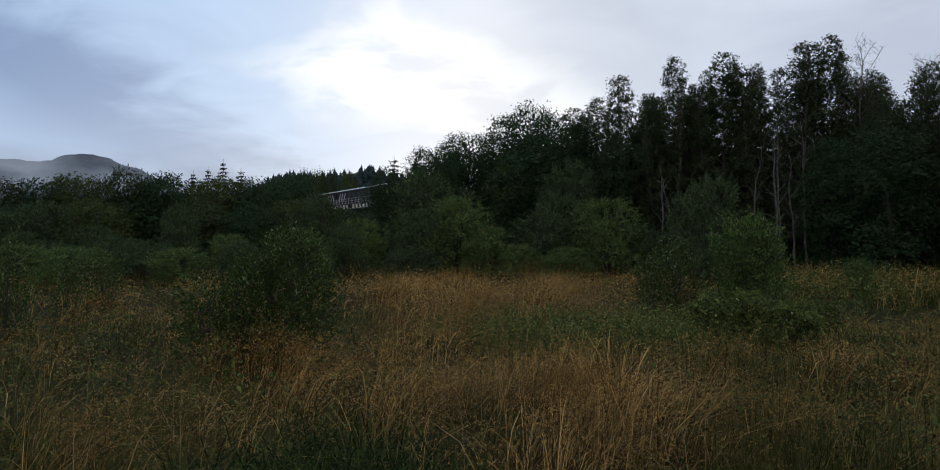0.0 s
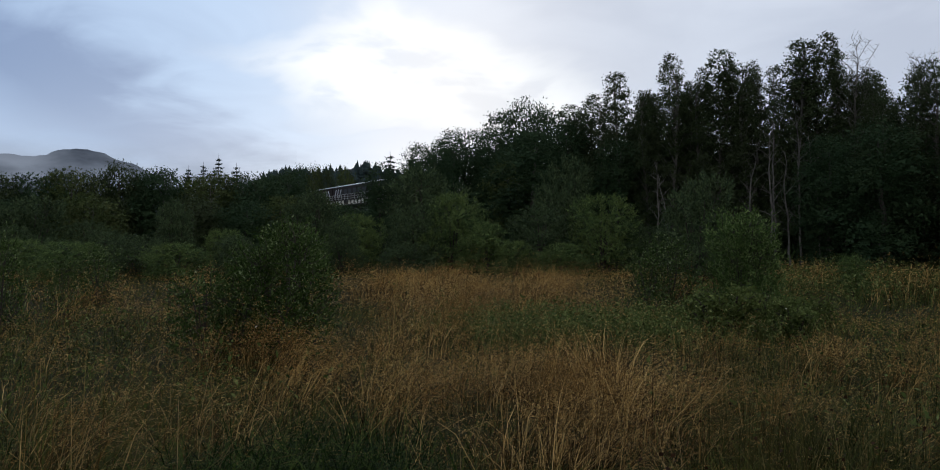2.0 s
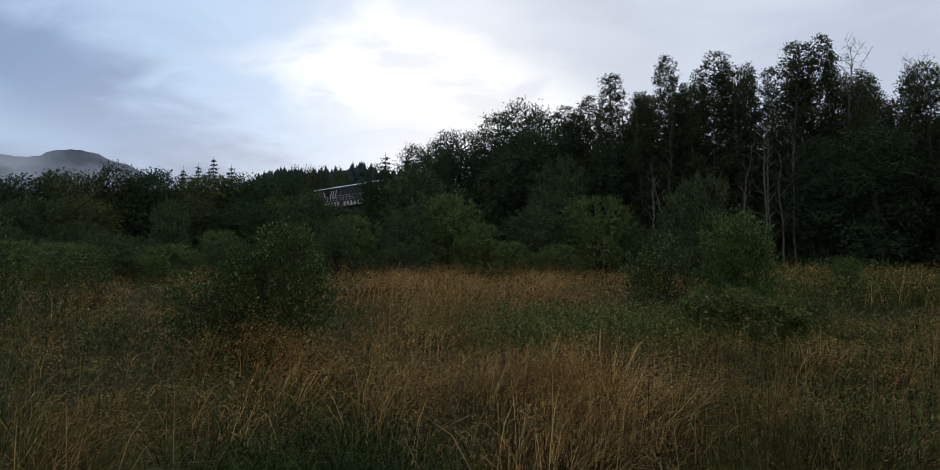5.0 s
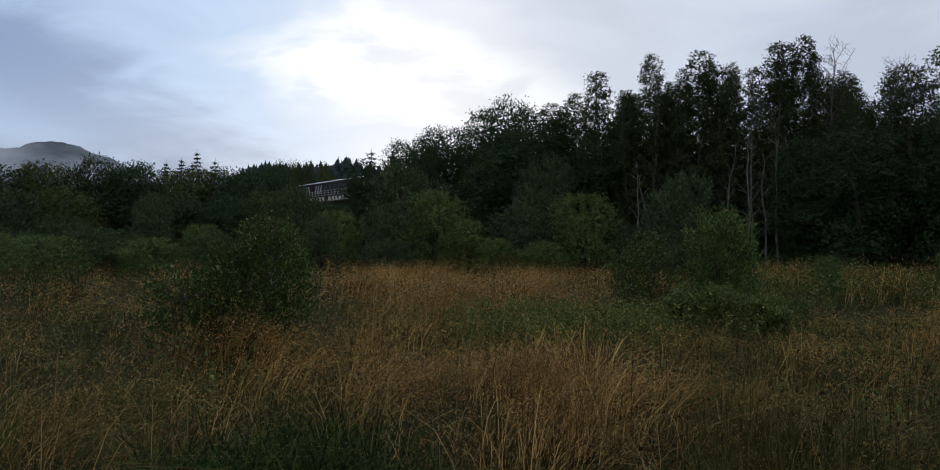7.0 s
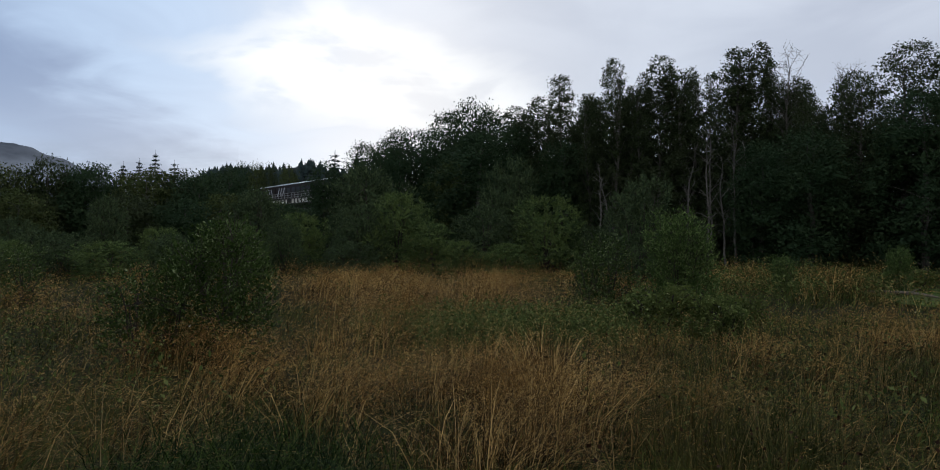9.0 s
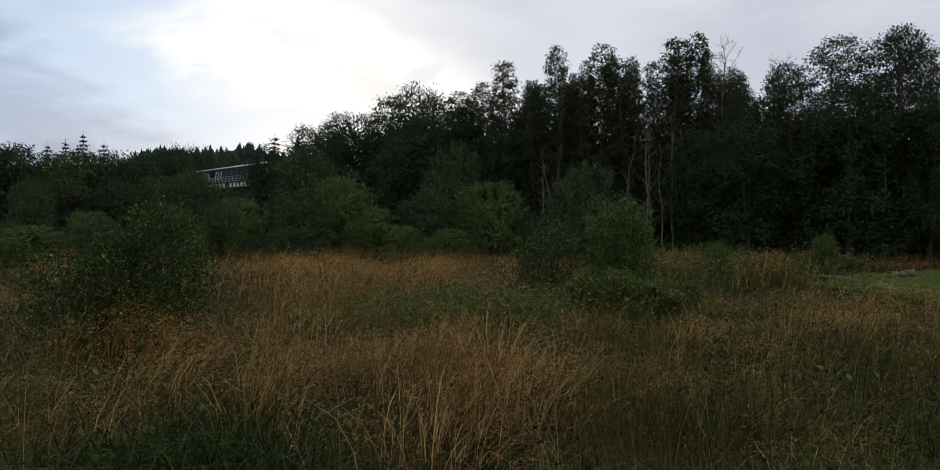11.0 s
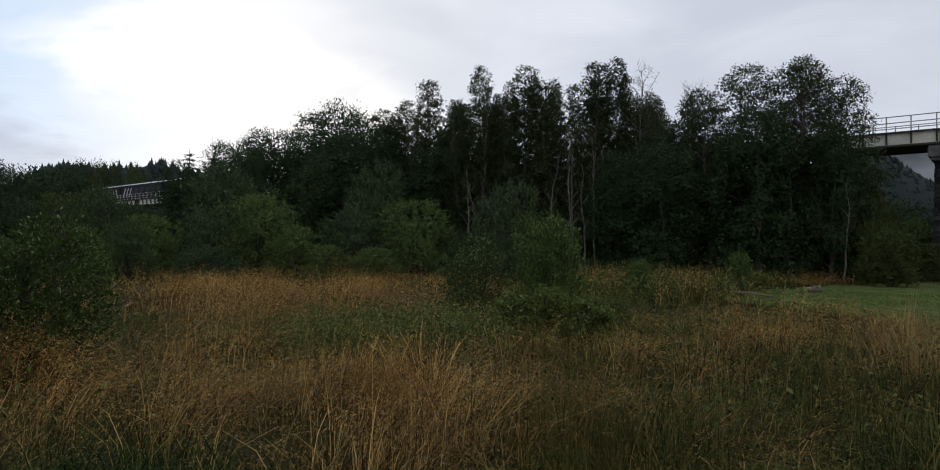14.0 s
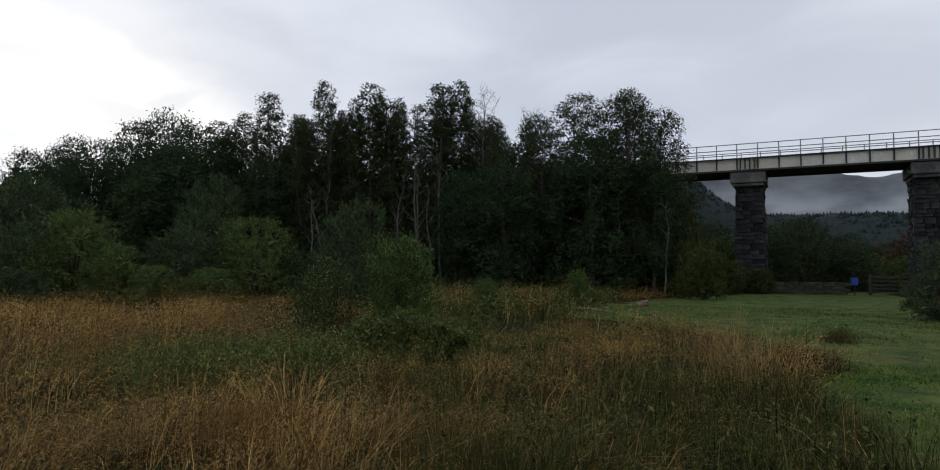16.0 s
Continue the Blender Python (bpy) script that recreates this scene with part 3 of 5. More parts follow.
def mown_sheet():
    step = 0.25
    gx, gy = np.meshgrid(np.arange(2, 47, step), np.arange(-3, 33, step), indexing="ij")
    keep = on_mown(gx + step / 2, gy + step / 2)[:-1, :-1]
    n = gy.shape[1]
    z = 0.05 + (hash_noise(gx, gy, 2.0, 8) - 0.5) * 0.04
    i, j = np.nonzero(keep)
    a = i * n + j
    q = np.stack([a, a + n, a + n + 1, a + 1], -1)
    return mesh_np("mown_path", np.stack([gx, gy, z], -1).reshape(-1, 3), q, None, TURF, True)


tagged(new("mown_path", mown_sheet()), "short mown green grass path beside the tall meadow", "path", "", "structure")


def ridge(name, dist, az0, az1, height, mat, deep, rough, seed, label, steps=120):
    """A hill seen from the meadow: its crest follows height(azimuth in degrees), with slopes on both sides."""
    az = np.linspace(az0, az1, steps)
    rows = np.linspace(-1, 1, 15)
    h = height(az)
    a = np.radians(az)
    vs = []
    for k, r in enumerate(rows):
        d = dist + deep * r
        fall = np.clip(1 - np.abs(r) ** 1.3, 0, 1)
        bump = (hash_noise(az * 40 / 9, np.full_like(az, k * 1.7), 1.3, seed) - 0.5) * rough * (1 - abs(r) * 0.5)
        vs.append(np.stack([np.sin(a) * d, np.cos(a) * d, h * fall + bump * (fall > 0) - 1.5], -1))
    i = np.arange(14)[:, None] * steps + np.arange(steps - 1)
    q = np.stack([i, i + 1, i + steps + 1, i + steps], -1).reshape(-1, 4)
    return tagged(new(name, mesh_np(name, np.concatenate(vs), q, None, mat, True)), label, "hill", "", "structure")


def bell(a, c, w, p=2):
    return np.exp(-np.abs((a - c) / w) ** p)


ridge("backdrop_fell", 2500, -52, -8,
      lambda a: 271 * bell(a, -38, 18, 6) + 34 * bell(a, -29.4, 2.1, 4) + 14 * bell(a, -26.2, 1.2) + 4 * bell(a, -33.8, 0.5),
      FELL, 700, 6, 3, "distant bare rocky fell tinted blue-grey for haze, with mist on its flank")
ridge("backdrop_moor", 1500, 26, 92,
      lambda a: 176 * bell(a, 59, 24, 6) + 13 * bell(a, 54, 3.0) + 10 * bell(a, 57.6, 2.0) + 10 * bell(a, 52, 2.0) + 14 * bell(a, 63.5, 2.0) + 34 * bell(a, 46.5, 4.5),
      MOOR, 450, 5, 4, "distant moorland hill tinted grey for haze, behind drifting mist")
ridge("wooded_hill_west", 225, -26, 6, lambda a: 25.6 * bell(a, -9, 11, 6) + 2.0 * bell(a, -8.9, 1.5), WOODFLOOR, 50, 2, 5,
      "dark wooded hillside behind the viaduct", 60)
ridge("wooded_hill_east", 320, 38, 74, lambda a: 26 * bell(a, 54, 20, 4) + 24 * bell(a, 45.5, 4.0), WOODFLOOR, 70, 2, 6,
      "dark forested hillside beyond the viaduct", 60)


def spruce_wood(name, places, height, seed, label):
    """A far wood: many small layered spruces in one mesh."""
    rng = np.random.default_rng(seed)
    vs, ts, c = [], [], 0
    for x, y, z in places:
        h = height * rng.uniform(0.35, 1.3)
        w = height * rng.uniform(0.4, 0.75)
        for k in range(6):
            f = k / 6
            n = 8
            ang = np.arange(n) * 2 * np.pi / n + rng.uniform(0, 1)
            r = w * (1 - f) ** 0.9 * rng.uniform(0.55, 1.15, n)
            ring = np.stack([x + np.cos(ang) * r, y + np.sin(ang) * r, np.full(n, z + h * (0.06 + f * 0.8)) - rng.uniform(0, 0.05, n) * h], -1)
            vs.append(np.vstack([ring, [[x, y, z + h * (0.06 + f * 0.8 + 0.25)]]]))
            i = np.arange(n)
            ts.append(np.stack([i, (i + 1) % n, np.full(n, n)], -1) + c)
            c += n + 1
    return tagged(new(name, mesh_np(name, np.concatenate(vs), None, np.concatenate(ts), FARSPRUCE)), label, "wood", "", "stuff")


def hill_places(n, seed, az0, az1, d0, d1, zf):
    rng = np.random.default_rng(seed)
    az, d = rng.uniform(az0, az1, n), rng.uniform(d0, d1, n)
    return [(math.sin(radians(a)) * r, math.cos(radians(a)) * r, zf(a, r)) for a, r in zip(az, d)]


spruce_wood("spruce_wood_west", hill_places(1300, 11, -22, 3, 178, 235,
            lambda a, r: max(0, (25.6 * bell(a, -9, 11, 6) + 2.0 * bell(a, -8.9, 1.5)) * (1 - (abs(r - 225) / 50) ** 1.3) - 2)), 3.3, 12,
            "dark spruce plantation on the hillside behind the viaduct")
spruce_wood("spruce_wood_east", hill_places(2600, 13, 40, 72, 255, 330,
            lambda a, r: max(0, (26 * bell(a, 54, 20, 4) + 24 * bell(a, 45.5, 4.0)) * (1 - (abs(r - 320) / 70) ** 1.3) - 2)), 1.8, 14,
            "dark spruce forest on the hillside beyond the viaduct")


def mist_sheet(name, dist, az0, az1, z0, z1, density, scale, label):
    """A bank of mist: a soft-edged, self-glowing cloud sheet that hangs in front of a hill."""
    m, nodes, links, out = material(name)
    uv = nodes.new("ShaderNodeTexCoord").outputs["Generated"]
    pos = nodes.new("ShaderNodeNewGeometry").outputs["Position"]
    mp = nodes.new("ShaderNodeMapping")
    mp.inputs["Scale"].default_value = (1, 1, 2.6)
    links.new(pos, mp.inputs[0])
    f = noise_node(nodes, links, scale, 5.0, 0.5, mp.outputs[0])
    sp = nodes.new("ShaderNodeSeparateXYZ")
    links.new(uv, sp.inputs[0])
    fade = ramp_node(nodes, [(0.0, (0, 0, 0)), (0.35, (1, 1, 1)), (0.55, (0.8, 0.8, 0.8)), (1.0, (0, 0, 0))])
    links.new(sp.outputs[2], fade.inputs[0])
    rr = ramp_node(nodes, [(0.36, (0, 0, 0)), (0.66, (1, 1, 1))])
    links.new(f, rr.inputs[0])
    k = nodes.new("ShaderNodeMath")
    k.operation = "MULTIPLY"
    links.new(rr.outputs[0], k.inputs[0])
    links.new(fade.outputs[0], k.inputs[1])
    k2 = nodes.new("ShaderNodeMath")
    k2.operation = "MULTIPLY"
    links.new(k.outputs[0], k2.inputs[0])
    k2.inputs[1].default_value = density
    # the sheet emits its grey-blue itself, in place of daylight scattered by mist
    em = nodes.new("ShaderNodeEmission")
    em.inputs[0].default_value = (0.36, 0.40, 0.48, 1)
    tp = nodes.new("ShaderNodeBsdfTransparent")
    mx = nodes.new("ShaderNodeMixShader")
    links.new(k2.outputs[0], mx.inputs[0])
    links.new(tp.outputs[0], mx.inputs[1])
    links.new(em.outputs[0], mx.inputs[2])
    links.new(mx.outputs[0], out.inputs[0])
    az = np.radians(np.linspace(az0, az1, 40))
    zs = np.linspace(z0, z1, 6)
    v = np.stack([np.broadcast_to(np.sin(az) * dist, (6, 40)), np.broadcast_to(np.cos(az) * dist, (6, 40)),
                  np.broadcast_to(zs[:, None], (6, 40))], -1).reshape(-1, 3)
    i = np.arange(5)[:, None] * 40 + np.arange(39)
    q = np.stack([i, i + 1, i + 41, i + 40], -1).reshape(-1, 4)
    return tagged(new(name, mesh_np(name, v, q, None, m, True)), label, "mist", "", "structure")


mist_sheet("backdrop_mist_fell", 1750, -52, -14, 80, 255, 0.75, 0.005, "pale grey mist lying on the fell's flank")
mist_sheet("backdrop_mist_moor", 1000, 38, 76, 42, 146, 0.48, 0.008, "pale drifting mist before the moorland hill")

# ---- viaduct ----
V0 = Vector((38.5, 30.9, 0))          # centre of the pier beside the mown strip
VDIR = Vector((math.sin(radians(-34.6)), math.cos(radians(-34.6)), 0))
VTURN = math.degrees(math.atan2(VDIR.y, VDIR.x))
SPAN, PANEL = 10.0, 1.25
GTOP, GBOT, RAILTOP = 8.8, 7.9, 9.75


def along(s, side=0.0, z=0.0):
    n = Vector((-VDIR.y, VDIR.x, 0))
    return V0 + VDIR * s + n * side + Vector((0, 0, z))


def vpose(s, side=0.0, z=0.0):
    p = along(s, side, z)
    return pose(p.x, p.y, p.z, 0, 0, VTURN)


def stone_block(name, w, h, d, seed, mat=STONE):
    rng = random.Random(seed)
    bm = bmesh.new()
    add_box(bm, (w, d, h), (0, 0, 0), min(w, h) * 0.09)
    for v in bm.verts:
        v.co += Vector((rng.uniform(-1, 1), rng.uniform(-1, 1), rng.uniform(-1, 1))) * 0.03
    return bm_mesh(name, bm, mat)


def pier(s, stones, label, side=1):
    """A battered stone pier with a concrete cap; the nearest piers have their blocks laid one by one."""
    top, bot = 0.80, 0.97
    height = 7.0
    ob = new("viaduct_pier")
    ob.matrix_basis = vpose(s)
    bm = bmesh.new()
    made = bmesh.ops.create_cube(bm, size=1.0, matrix=Matrix.Translation((0, 0, height / 2 - 0.15)) @ Matrix.Diagonal((2, 3.2, height + 0.3, 1)))
    for v in made["verts"]:
        k = top if v.co.z > 1 else bot
        v.co.x *= k - 0.035
        v.co.y *= (k - 0.035) * 1.0
    part("core", bm_mesh("core", bm, MORTAR), ob)
    bm = bmesh.new()
    add_box(bm, (2.14, 3.8, 0.72), (0, 0, height + 0.52), 0.05)
    add_box(bm, (1.86, 3.5, 0.18), (0, 0, height + 0.06), 0.02)
    part("cap", bm_mesh("cap", bm, CONCRETE), ob, "weathered grey concrete cap")
    tagged(ob, label, "pier", "viaduct piers")
    if not stones:
        return
    rng = random.Random(int(s * 7) + 3)
    kinds = {(w, i): stone_block("stone", w, 0.30, 0.2, i * 10 + int(w * 100)) for w in (0.42, 0.56, 0.72) for i in range(3)}
    z0 = 0.02
    while z0 < height - 0.12:
        tall_ = min(rng.choice((0.22, 0.28, 0.32, 0.38)), height - z0)
        z = z0 + tall_ / 2
        k = bot + (top - bot) * z / height
        for face in range(2):
            half = (1.0 * k, 1.6 * k)[face]
            x = -half + rng.uniform(0.0, 0.05)
            while x < half - 0.12:
                w = rng.choice((0.42, 0.56, 0.72)) * rng.uniform(0.7, 1.2)
                real = min(w, half - x)
                key = min((0.42, 0.56, 0.72), key=lambda q: abs(q - w))
                st = new("stone", kinds[(key, rng.randrange(3))])
                st.parent = ob
                tilt = Euler((rng.uniform(-0.06, 0.06), rng.uniform(-0.05, 0.05), rng.uniform(-0.09, 0.09))).to_matrix().to_4x4()
                sc = tilt @ Matrix.Diagonal((max(0.12, real - 0.035) / key, 1, (tall_ - 0.03) / 0.30, 1))
                jut = rng.uniform(-0.03, 0.075)
                if face == 0:      # the long side of the viaduct, facing the meadow
                    st.matrix_basis = Matrix.Translation((x + real / 2, 1.6 * k - 0.06 + jut, z)) @ sc
                else:
                    st.matrix_basis = Matrix.Translation((side * (1.0 * k - 0.06 + jut), x + real / 2, z)) @ Euler((0, 0, radians(90))).to_matrix().to_4x4() @ sc
                x += real
        z0 += tall_


FIRST, LAST = -4, 14


def viaduct_deck():
    """Half-through plate girders with stiffeners, floor, flanges and a tubular railing, span by span."""
    def span_girder():
        ob = new("viaduct_span")
        for side in (1.75, -1.75):
            n = "girder"
            bm = bmesh.new()
            add_box(bm, (SPAN - 0.004, 0.05, GTOP - GBOT - 0.12), (SPAN / 2, side, (GTOP + GBOT) / 2))
            g = part(n, bm_mesh(n, bm, CREAM), ob, "cream painted steel web plate")
            for z, h in ((GTOP - 0.03, 0.06), (GBOT + 0.06, 0.12)):
                part("flange", box_mesh("flange", (SPAN - 0.006, 0.46, h), STEEL, (SPAN / 2, side, z), 0.008), g)
            stiff = None
            out = 0.12 if side > 0 else -0.12
            for x in [0.14, 0.42, SPAN - 0.42, SPAN - 0.14] + [PANEL * (i + 0.5) for i in range(int(SPAN / PANEL))]:
                stiff = stiff or box_mesh("stiffener", (0.09, 0.16, GTOP - GBOT - 0.24), STEEL)
                st = part("stiffener", stiff, g)
                st.matrix_basis = Matrix.Translation((x, side + out * 0.9, (GTOP + GBOT) / 2 + 0.05))
            rl = part("railing", None, ob)
            post = box_mesh("post", (0.065, 0.065, RAILTOP - GTOP), RAILING, (0, 0, (RAILTOP - GTOP) / 2), 0.01)
            for i in range(int(SPAN / PANEL)):
                p = part("post", post, rl)
                p.matrix_basis = Matrix.Translation((PANEL * (i + 0.5), side + out * 0.6, GTOP))
            for z in (RAILTOP - 0.03, RAILTOP - 0.40, RAILTOP - 0.74):
                t = Tubes()
                t.add([(0, side + out * 0.6, z), (SPAN, side + out * 0.6, z)], [0.032, 0.032], 6)
                part("rail", t.mesh("rail", RAILING), rl)
        part("deck", box_mesh("deck", (SPAN - 0.03, 3.4, 0.2), STEEL, (SPAN / 2, 0, GBOT + 0.17)), ob)
        for y in (-0.72, 0.72):
            part("track_rail", box_mesh("track_rail", (SPAN, 0.07, 0.14), STEEL, (SPAN / 2, y, GBOT + 0.30)), ob)
        return ob
    first = span_girder()
    tagged(first, "cream plate girder span with dark stiffeners and grey railing", "bridge span", "viaduct spans")
    first.matrix_basis = vpose(FIRST * SPAN)
    for k in range(FIRST + 1, LAST):
        copy_thing(first, vpose(k * SPAN))


viaduct_deck()
for k in range(FIRST, LAST + 1):
    if k not in (0, -1):
        pier(k * SPAN, False, "dark stone viaduct pier with a concrete cap")


def carriage(s, label):
    """A railway coach: rounded roof, body sides with a row of windows, underframe and bogies."""
    ob = new("railway_carriage")
    ob.matrix_basis = vpose(s, 0, GBOT + 0.40)
    L, W, H = 19.2, 2.7, 3.25
    bm = bmesh.new()
    add_box(bm, (L, W, 2.3), (L / 2, 0, 1.75), 0.06)
    body = part("body", bm_mesh("body", bm, BODY), ob, "dark red-brown coach side")
    bm = bmesh.new()
    prof = [(W / 2 + 0.03, 2.9), (W / 2 - 0.04, 2.99), (W / 2 - 0.35, 3.1), (0.5, 3.2), (0, 3.23), (-0.5, 3.2), (-W / 2 + 0.35, 3.1), (-W / 2 + 0.04, 2.99), (-W / 2 - 0.03, 2.9)]
    ends = [[bm.verts.new((x, y, z)) for y, z in prof] for x in (0.0, L)]
    for i in range(len(prof) - 1):
        bm.faces.new((ends[0][i], ends[0][i + 1], ends[1][i + 1], ends[1][i]))
    bm.faces.new(ends[0])
    bm.faces.new(list(reversed(ends[1])))
    bm.faces.new((ends[0][0], ends[1][0], ends[1][-1], ends[0][-1]))
    bmesh.ops.recalc_face_normals(bm, faces=bm.faces)
    part("roof", bm_mesh("roof", bm, ROOF), ob, "light grey rounded roof")
    pane = box_mesh("window", (1.25, 0.03, 0.8), GLASS, (0, 0, 0), 0.01)
    for side in (1, -1):
        for i in range(10):
            w = part("window", pane, body)
            w.matrix_basis = Matrix.Translation((1.6 + i * 1.78, side * (W / 2 + 0.012), 1.95))
    # slanting pale stripes at the coach ends
    for x in (1.2, 2.2, 3.2, L - 3.2, L - 2.2, L - 1.2):
        for side in (1, -1):
            st = part("livery_stripe", box_mesh("livery_stripe", (0.22, 0.012, 1.5), ROOF), body, "pale slanting stripe")
            st.matrix_basis = Matrix.Translation((x, side * (W / 2 + 0.034), 1.8)) @ Euler((0, radians(28 if x < L / 2 else -28), 0)).to_matrix().to_4x4()
    part("underframe", box_mesh("underframe", (L - 1, 2.2, 0.3), STEEL, (L / 2, 0, 0.5)), ob)
    for x in (2.6, L - 2.6):
        b = part("bogie", box_mesh("bogie", (2.6, 1.9, 0.34), STEEL, (x, 0, 0.36), 0.03), ob)
        for dx in (-0.85, 0.85):
            for y in (-0.72, 0.72):
                bm = bmesh.new()
                bmesh.ops.create_cone(bm, cap_ends=True, segments=16, radius1=0.36, radius2=0.36, depth=0.12,
                                      matrix=Matrix.Translation((x + dx, y, 0.36)) @ Euler((radians(90), 0, 0)).to_matrix().to_4x4())
                part("wheel", bm_mesh("wheel", bm, STEEL), b)
    return tagged(ob, label, "carriage", "train on the viaduct")


for s in (87.3, 106.8, 126.3):
    carriage(s, "railway coach with a light grey roof standing on the viaduct")

# ---- trees ----
def dome(f):
    return math.sqrt(max(0.0, 1 - (abs(f - 0.35) / 0.68) ** 2)) * 0.95 + 0.05


def spire(f):
    return 0.42 + 0.58 * max(0.0, math.sin(min(1.0, f + 0.12) * 2.8))


def ball(f):
    return 0.55 + 0.45 * math.sin(min(1, f + 0.15) * math.pi)


def cap(f):
    """A shrub's outline: fullest a third of the way up, closing to a rounded top."""
    return math.sqrt(max(0.0, 1 - (abs(f - 0.3) / 0.74) ** 2.2)) * 0.9 + 0.1


def taper(f):
    """A slim crown that narrows to a ragged point."""
    return 0.16 + 0.84 * math.sin(min(1.0, 0.24 + 0.71 * f) * math.pi) ** 0.9


broad = [grow_mass(100 + i, 11, 6.5, dome, 30, 1.1, 34, 18, 0.18, OAK, BARK, "tree", 0.03, 0.62, girth=0.2) for i in range(4)]
crownb = [grow_mass(120 + i, 12.5, 6.0, dome, 74, 0.62, 21, 17, 0.13, ALDER, BARK, "tree", 0.05, 0.62, gaps=0.04, girth=0.2, core=0.62) for i in range(2)]
tall = [grow_mass(140 + i, 14, 3.2, taper, 84, 0.38, 13, 14, 0.13, ALDER, PALE_BARK, "alder_tree", 0.22, 0.62, gaps=0.05, girth=0.11, core=0.6, spread=0.36, lean=0.3) for i in range(4)]
bare = [grow_tree(160 + i, 14, 2.9, 0.35, spire, 36, 9, 0, 0.40, 0.18, ALDER, PALE_BARK, 1.1, 0.10, 0.6, name="bare_tree", lean=0.3) for i in range(2)]
dark = [grow_mass(180 + i, 6.5, 6.0, dome, 20, 1.05, 36, 16, 0.20, mat, BARK, "tree", 0.02, 0.6, girth=0.13) for i, mat in enumerate((ALDER, OAK, OLIVE))]

turn = 0


def stand(kinds, rows, label, category, group):
    global turn
    for i, (x, y, h, w) in enumerate(rows):
        turn += 137
        plant(kinds[i % len(kinds)], x, y, h, w, turn % 360, label, category, group)


stand(tall, [(11.3, 48.7, 13.9, 3.7), (13.7, 45.0, 14.0, 3.3), (16.1, 43.1, 13.8, 4.2), (18.7, 44.2, 13.5, 3.6), (19.6, 40.5, 13.9, 4.0),
             (21.6, 40.5, 14.3, 3.7), (24.7, 41.2, 12.3, 3.6), (13.4, 50.2, 12.6, 4.6), (16.9, 50.2, 13.0, 4.3), (10.1, 53.0, 13.0, 4.8), (8.4, 55.4, 12.8, 5.0),
             (17.5, 41.8, 11.5, 3.1), (20.6, 42.5, 12.0, 3.3), (15.0, 46.5, 12.0, 3.6), (12.6, 47.5, 12.2, 3.3), (23.4, 42.0, 12.4, 3.3),
             (15.2, 53.0, 13.2, 4.3), (27.0, 46.0, 12.4, 4.3), (16.6, 47.0, 12.6, 3.7),
             (12.2, 45.5, 11.9, 2.5), (14.6, 44.6, 12.4, 2.4), (15.3, 43.4, 12.9, 2.3), (17.0, 43.0, 13.2, 2.4), (18.0, 42.4, 12.6, 2.5), (18.9, 41.2, 12.4, 2.3), (20.4, 41.4, 13.0, 2.3), (22.3, 41.0, 13.2, 2.2)],
      "slender alder with a pale trunk and a thin ragged crown", "tree", "alders in the tree belt")
stand(bare, [(22.8, 39.9, 14.0, 2.6), (28.0, 41.4, 13.5, 2.4), (23.7, 39.6, 11.3, 2.0), (25.6, 39.4, 12.2, 2.2)],
      "leafless grey tree with fine upright twigs", "tree", "bare trees in the tree belt")
poles = [grow_tree(170 + i, 9, 1.6, 0.3, spire, 14, 3, 0, 0.3, 0.18, ALDER, PALE_BARK, 1.0, 0.06, 0.6, name="bare_tree", lean=0.45) for i in range(3)]
stand(poles, [(15.6, 36.9, 7.6, 1.5), (16.4, 36.6, 8.0, 1.6), (17.1, 37.2, 8.6, 1.6), (17.6, 36.2, 7.0, 1.5), (18.0, 36.6, 7.6, 1.5), (18.8, 37.4, 8.8, 1.6), (19.6, 36.8, 8.0, 1.6), (20.2, 36.0, 7.0, 1.4), (11.6, 40.0, 6.5, 1.4), (12.1, 40.4, 6.0, 1.4),
             (26.5, 30.4, 6.0, 1.4), (24.6, 30.6, 6.5, 1.4), (28.0, 28.6, 5.6, 1.2)],
      "thin pale leafless trunk at the edge of the tree belt", "tree", "pale trunks in the tree belt")
stand(broad, [(5.0, 55.8, 13.1, 7.0), (-1.4, 66.0, 12.4, 6.6), (2.1, 66.0, 13.0, 5.0), (5.1, 49.7, 9.6, 8.5), (10.6, 46.8, 8.6, 6.2), (15.8, 47.4, 9.2, 6.0),
              (21.1, 39.6, 7.8, 4.6), (24.8, 31.0, 9.0, 6.2), (20.6, 33.5, 7.6, 5.6), (19.4, 36.4, 7.3, 4.5), (28.3, 29.6, 8.4, 4.0), (17.8, 45.5, 8.0, 5.2), (12.4, 52.0, 10.6, 6.0), (15.6, 48.6, 10.4, 5.6), (19.2, 46.6, 8.6, 5.2), (22.8, 44.0, 7.6, 5.0), (8.0, 53.0, 10.8, 6.0), (19.8, 43.0, 7.4, 4.6), (21.4, 46.4, 8.0, 5.0), (3.2, 60.5, 13.0, 7.0), (6.8, 58.5, 13.0, 7.0), (0.2, 69.0, 12.8, 7.0), (-2.6, 71.0, 12.2, 6.0), (9.8, 57.0, 12.2, 6.0), (13.6, 54.5, 11.6, 6.4), (26.4, 40.6, 10.2, 5.0)],
      "dense dark green broadleaved tree with a low rounded crown", "tree", "broadleaved trees in the tree belt")
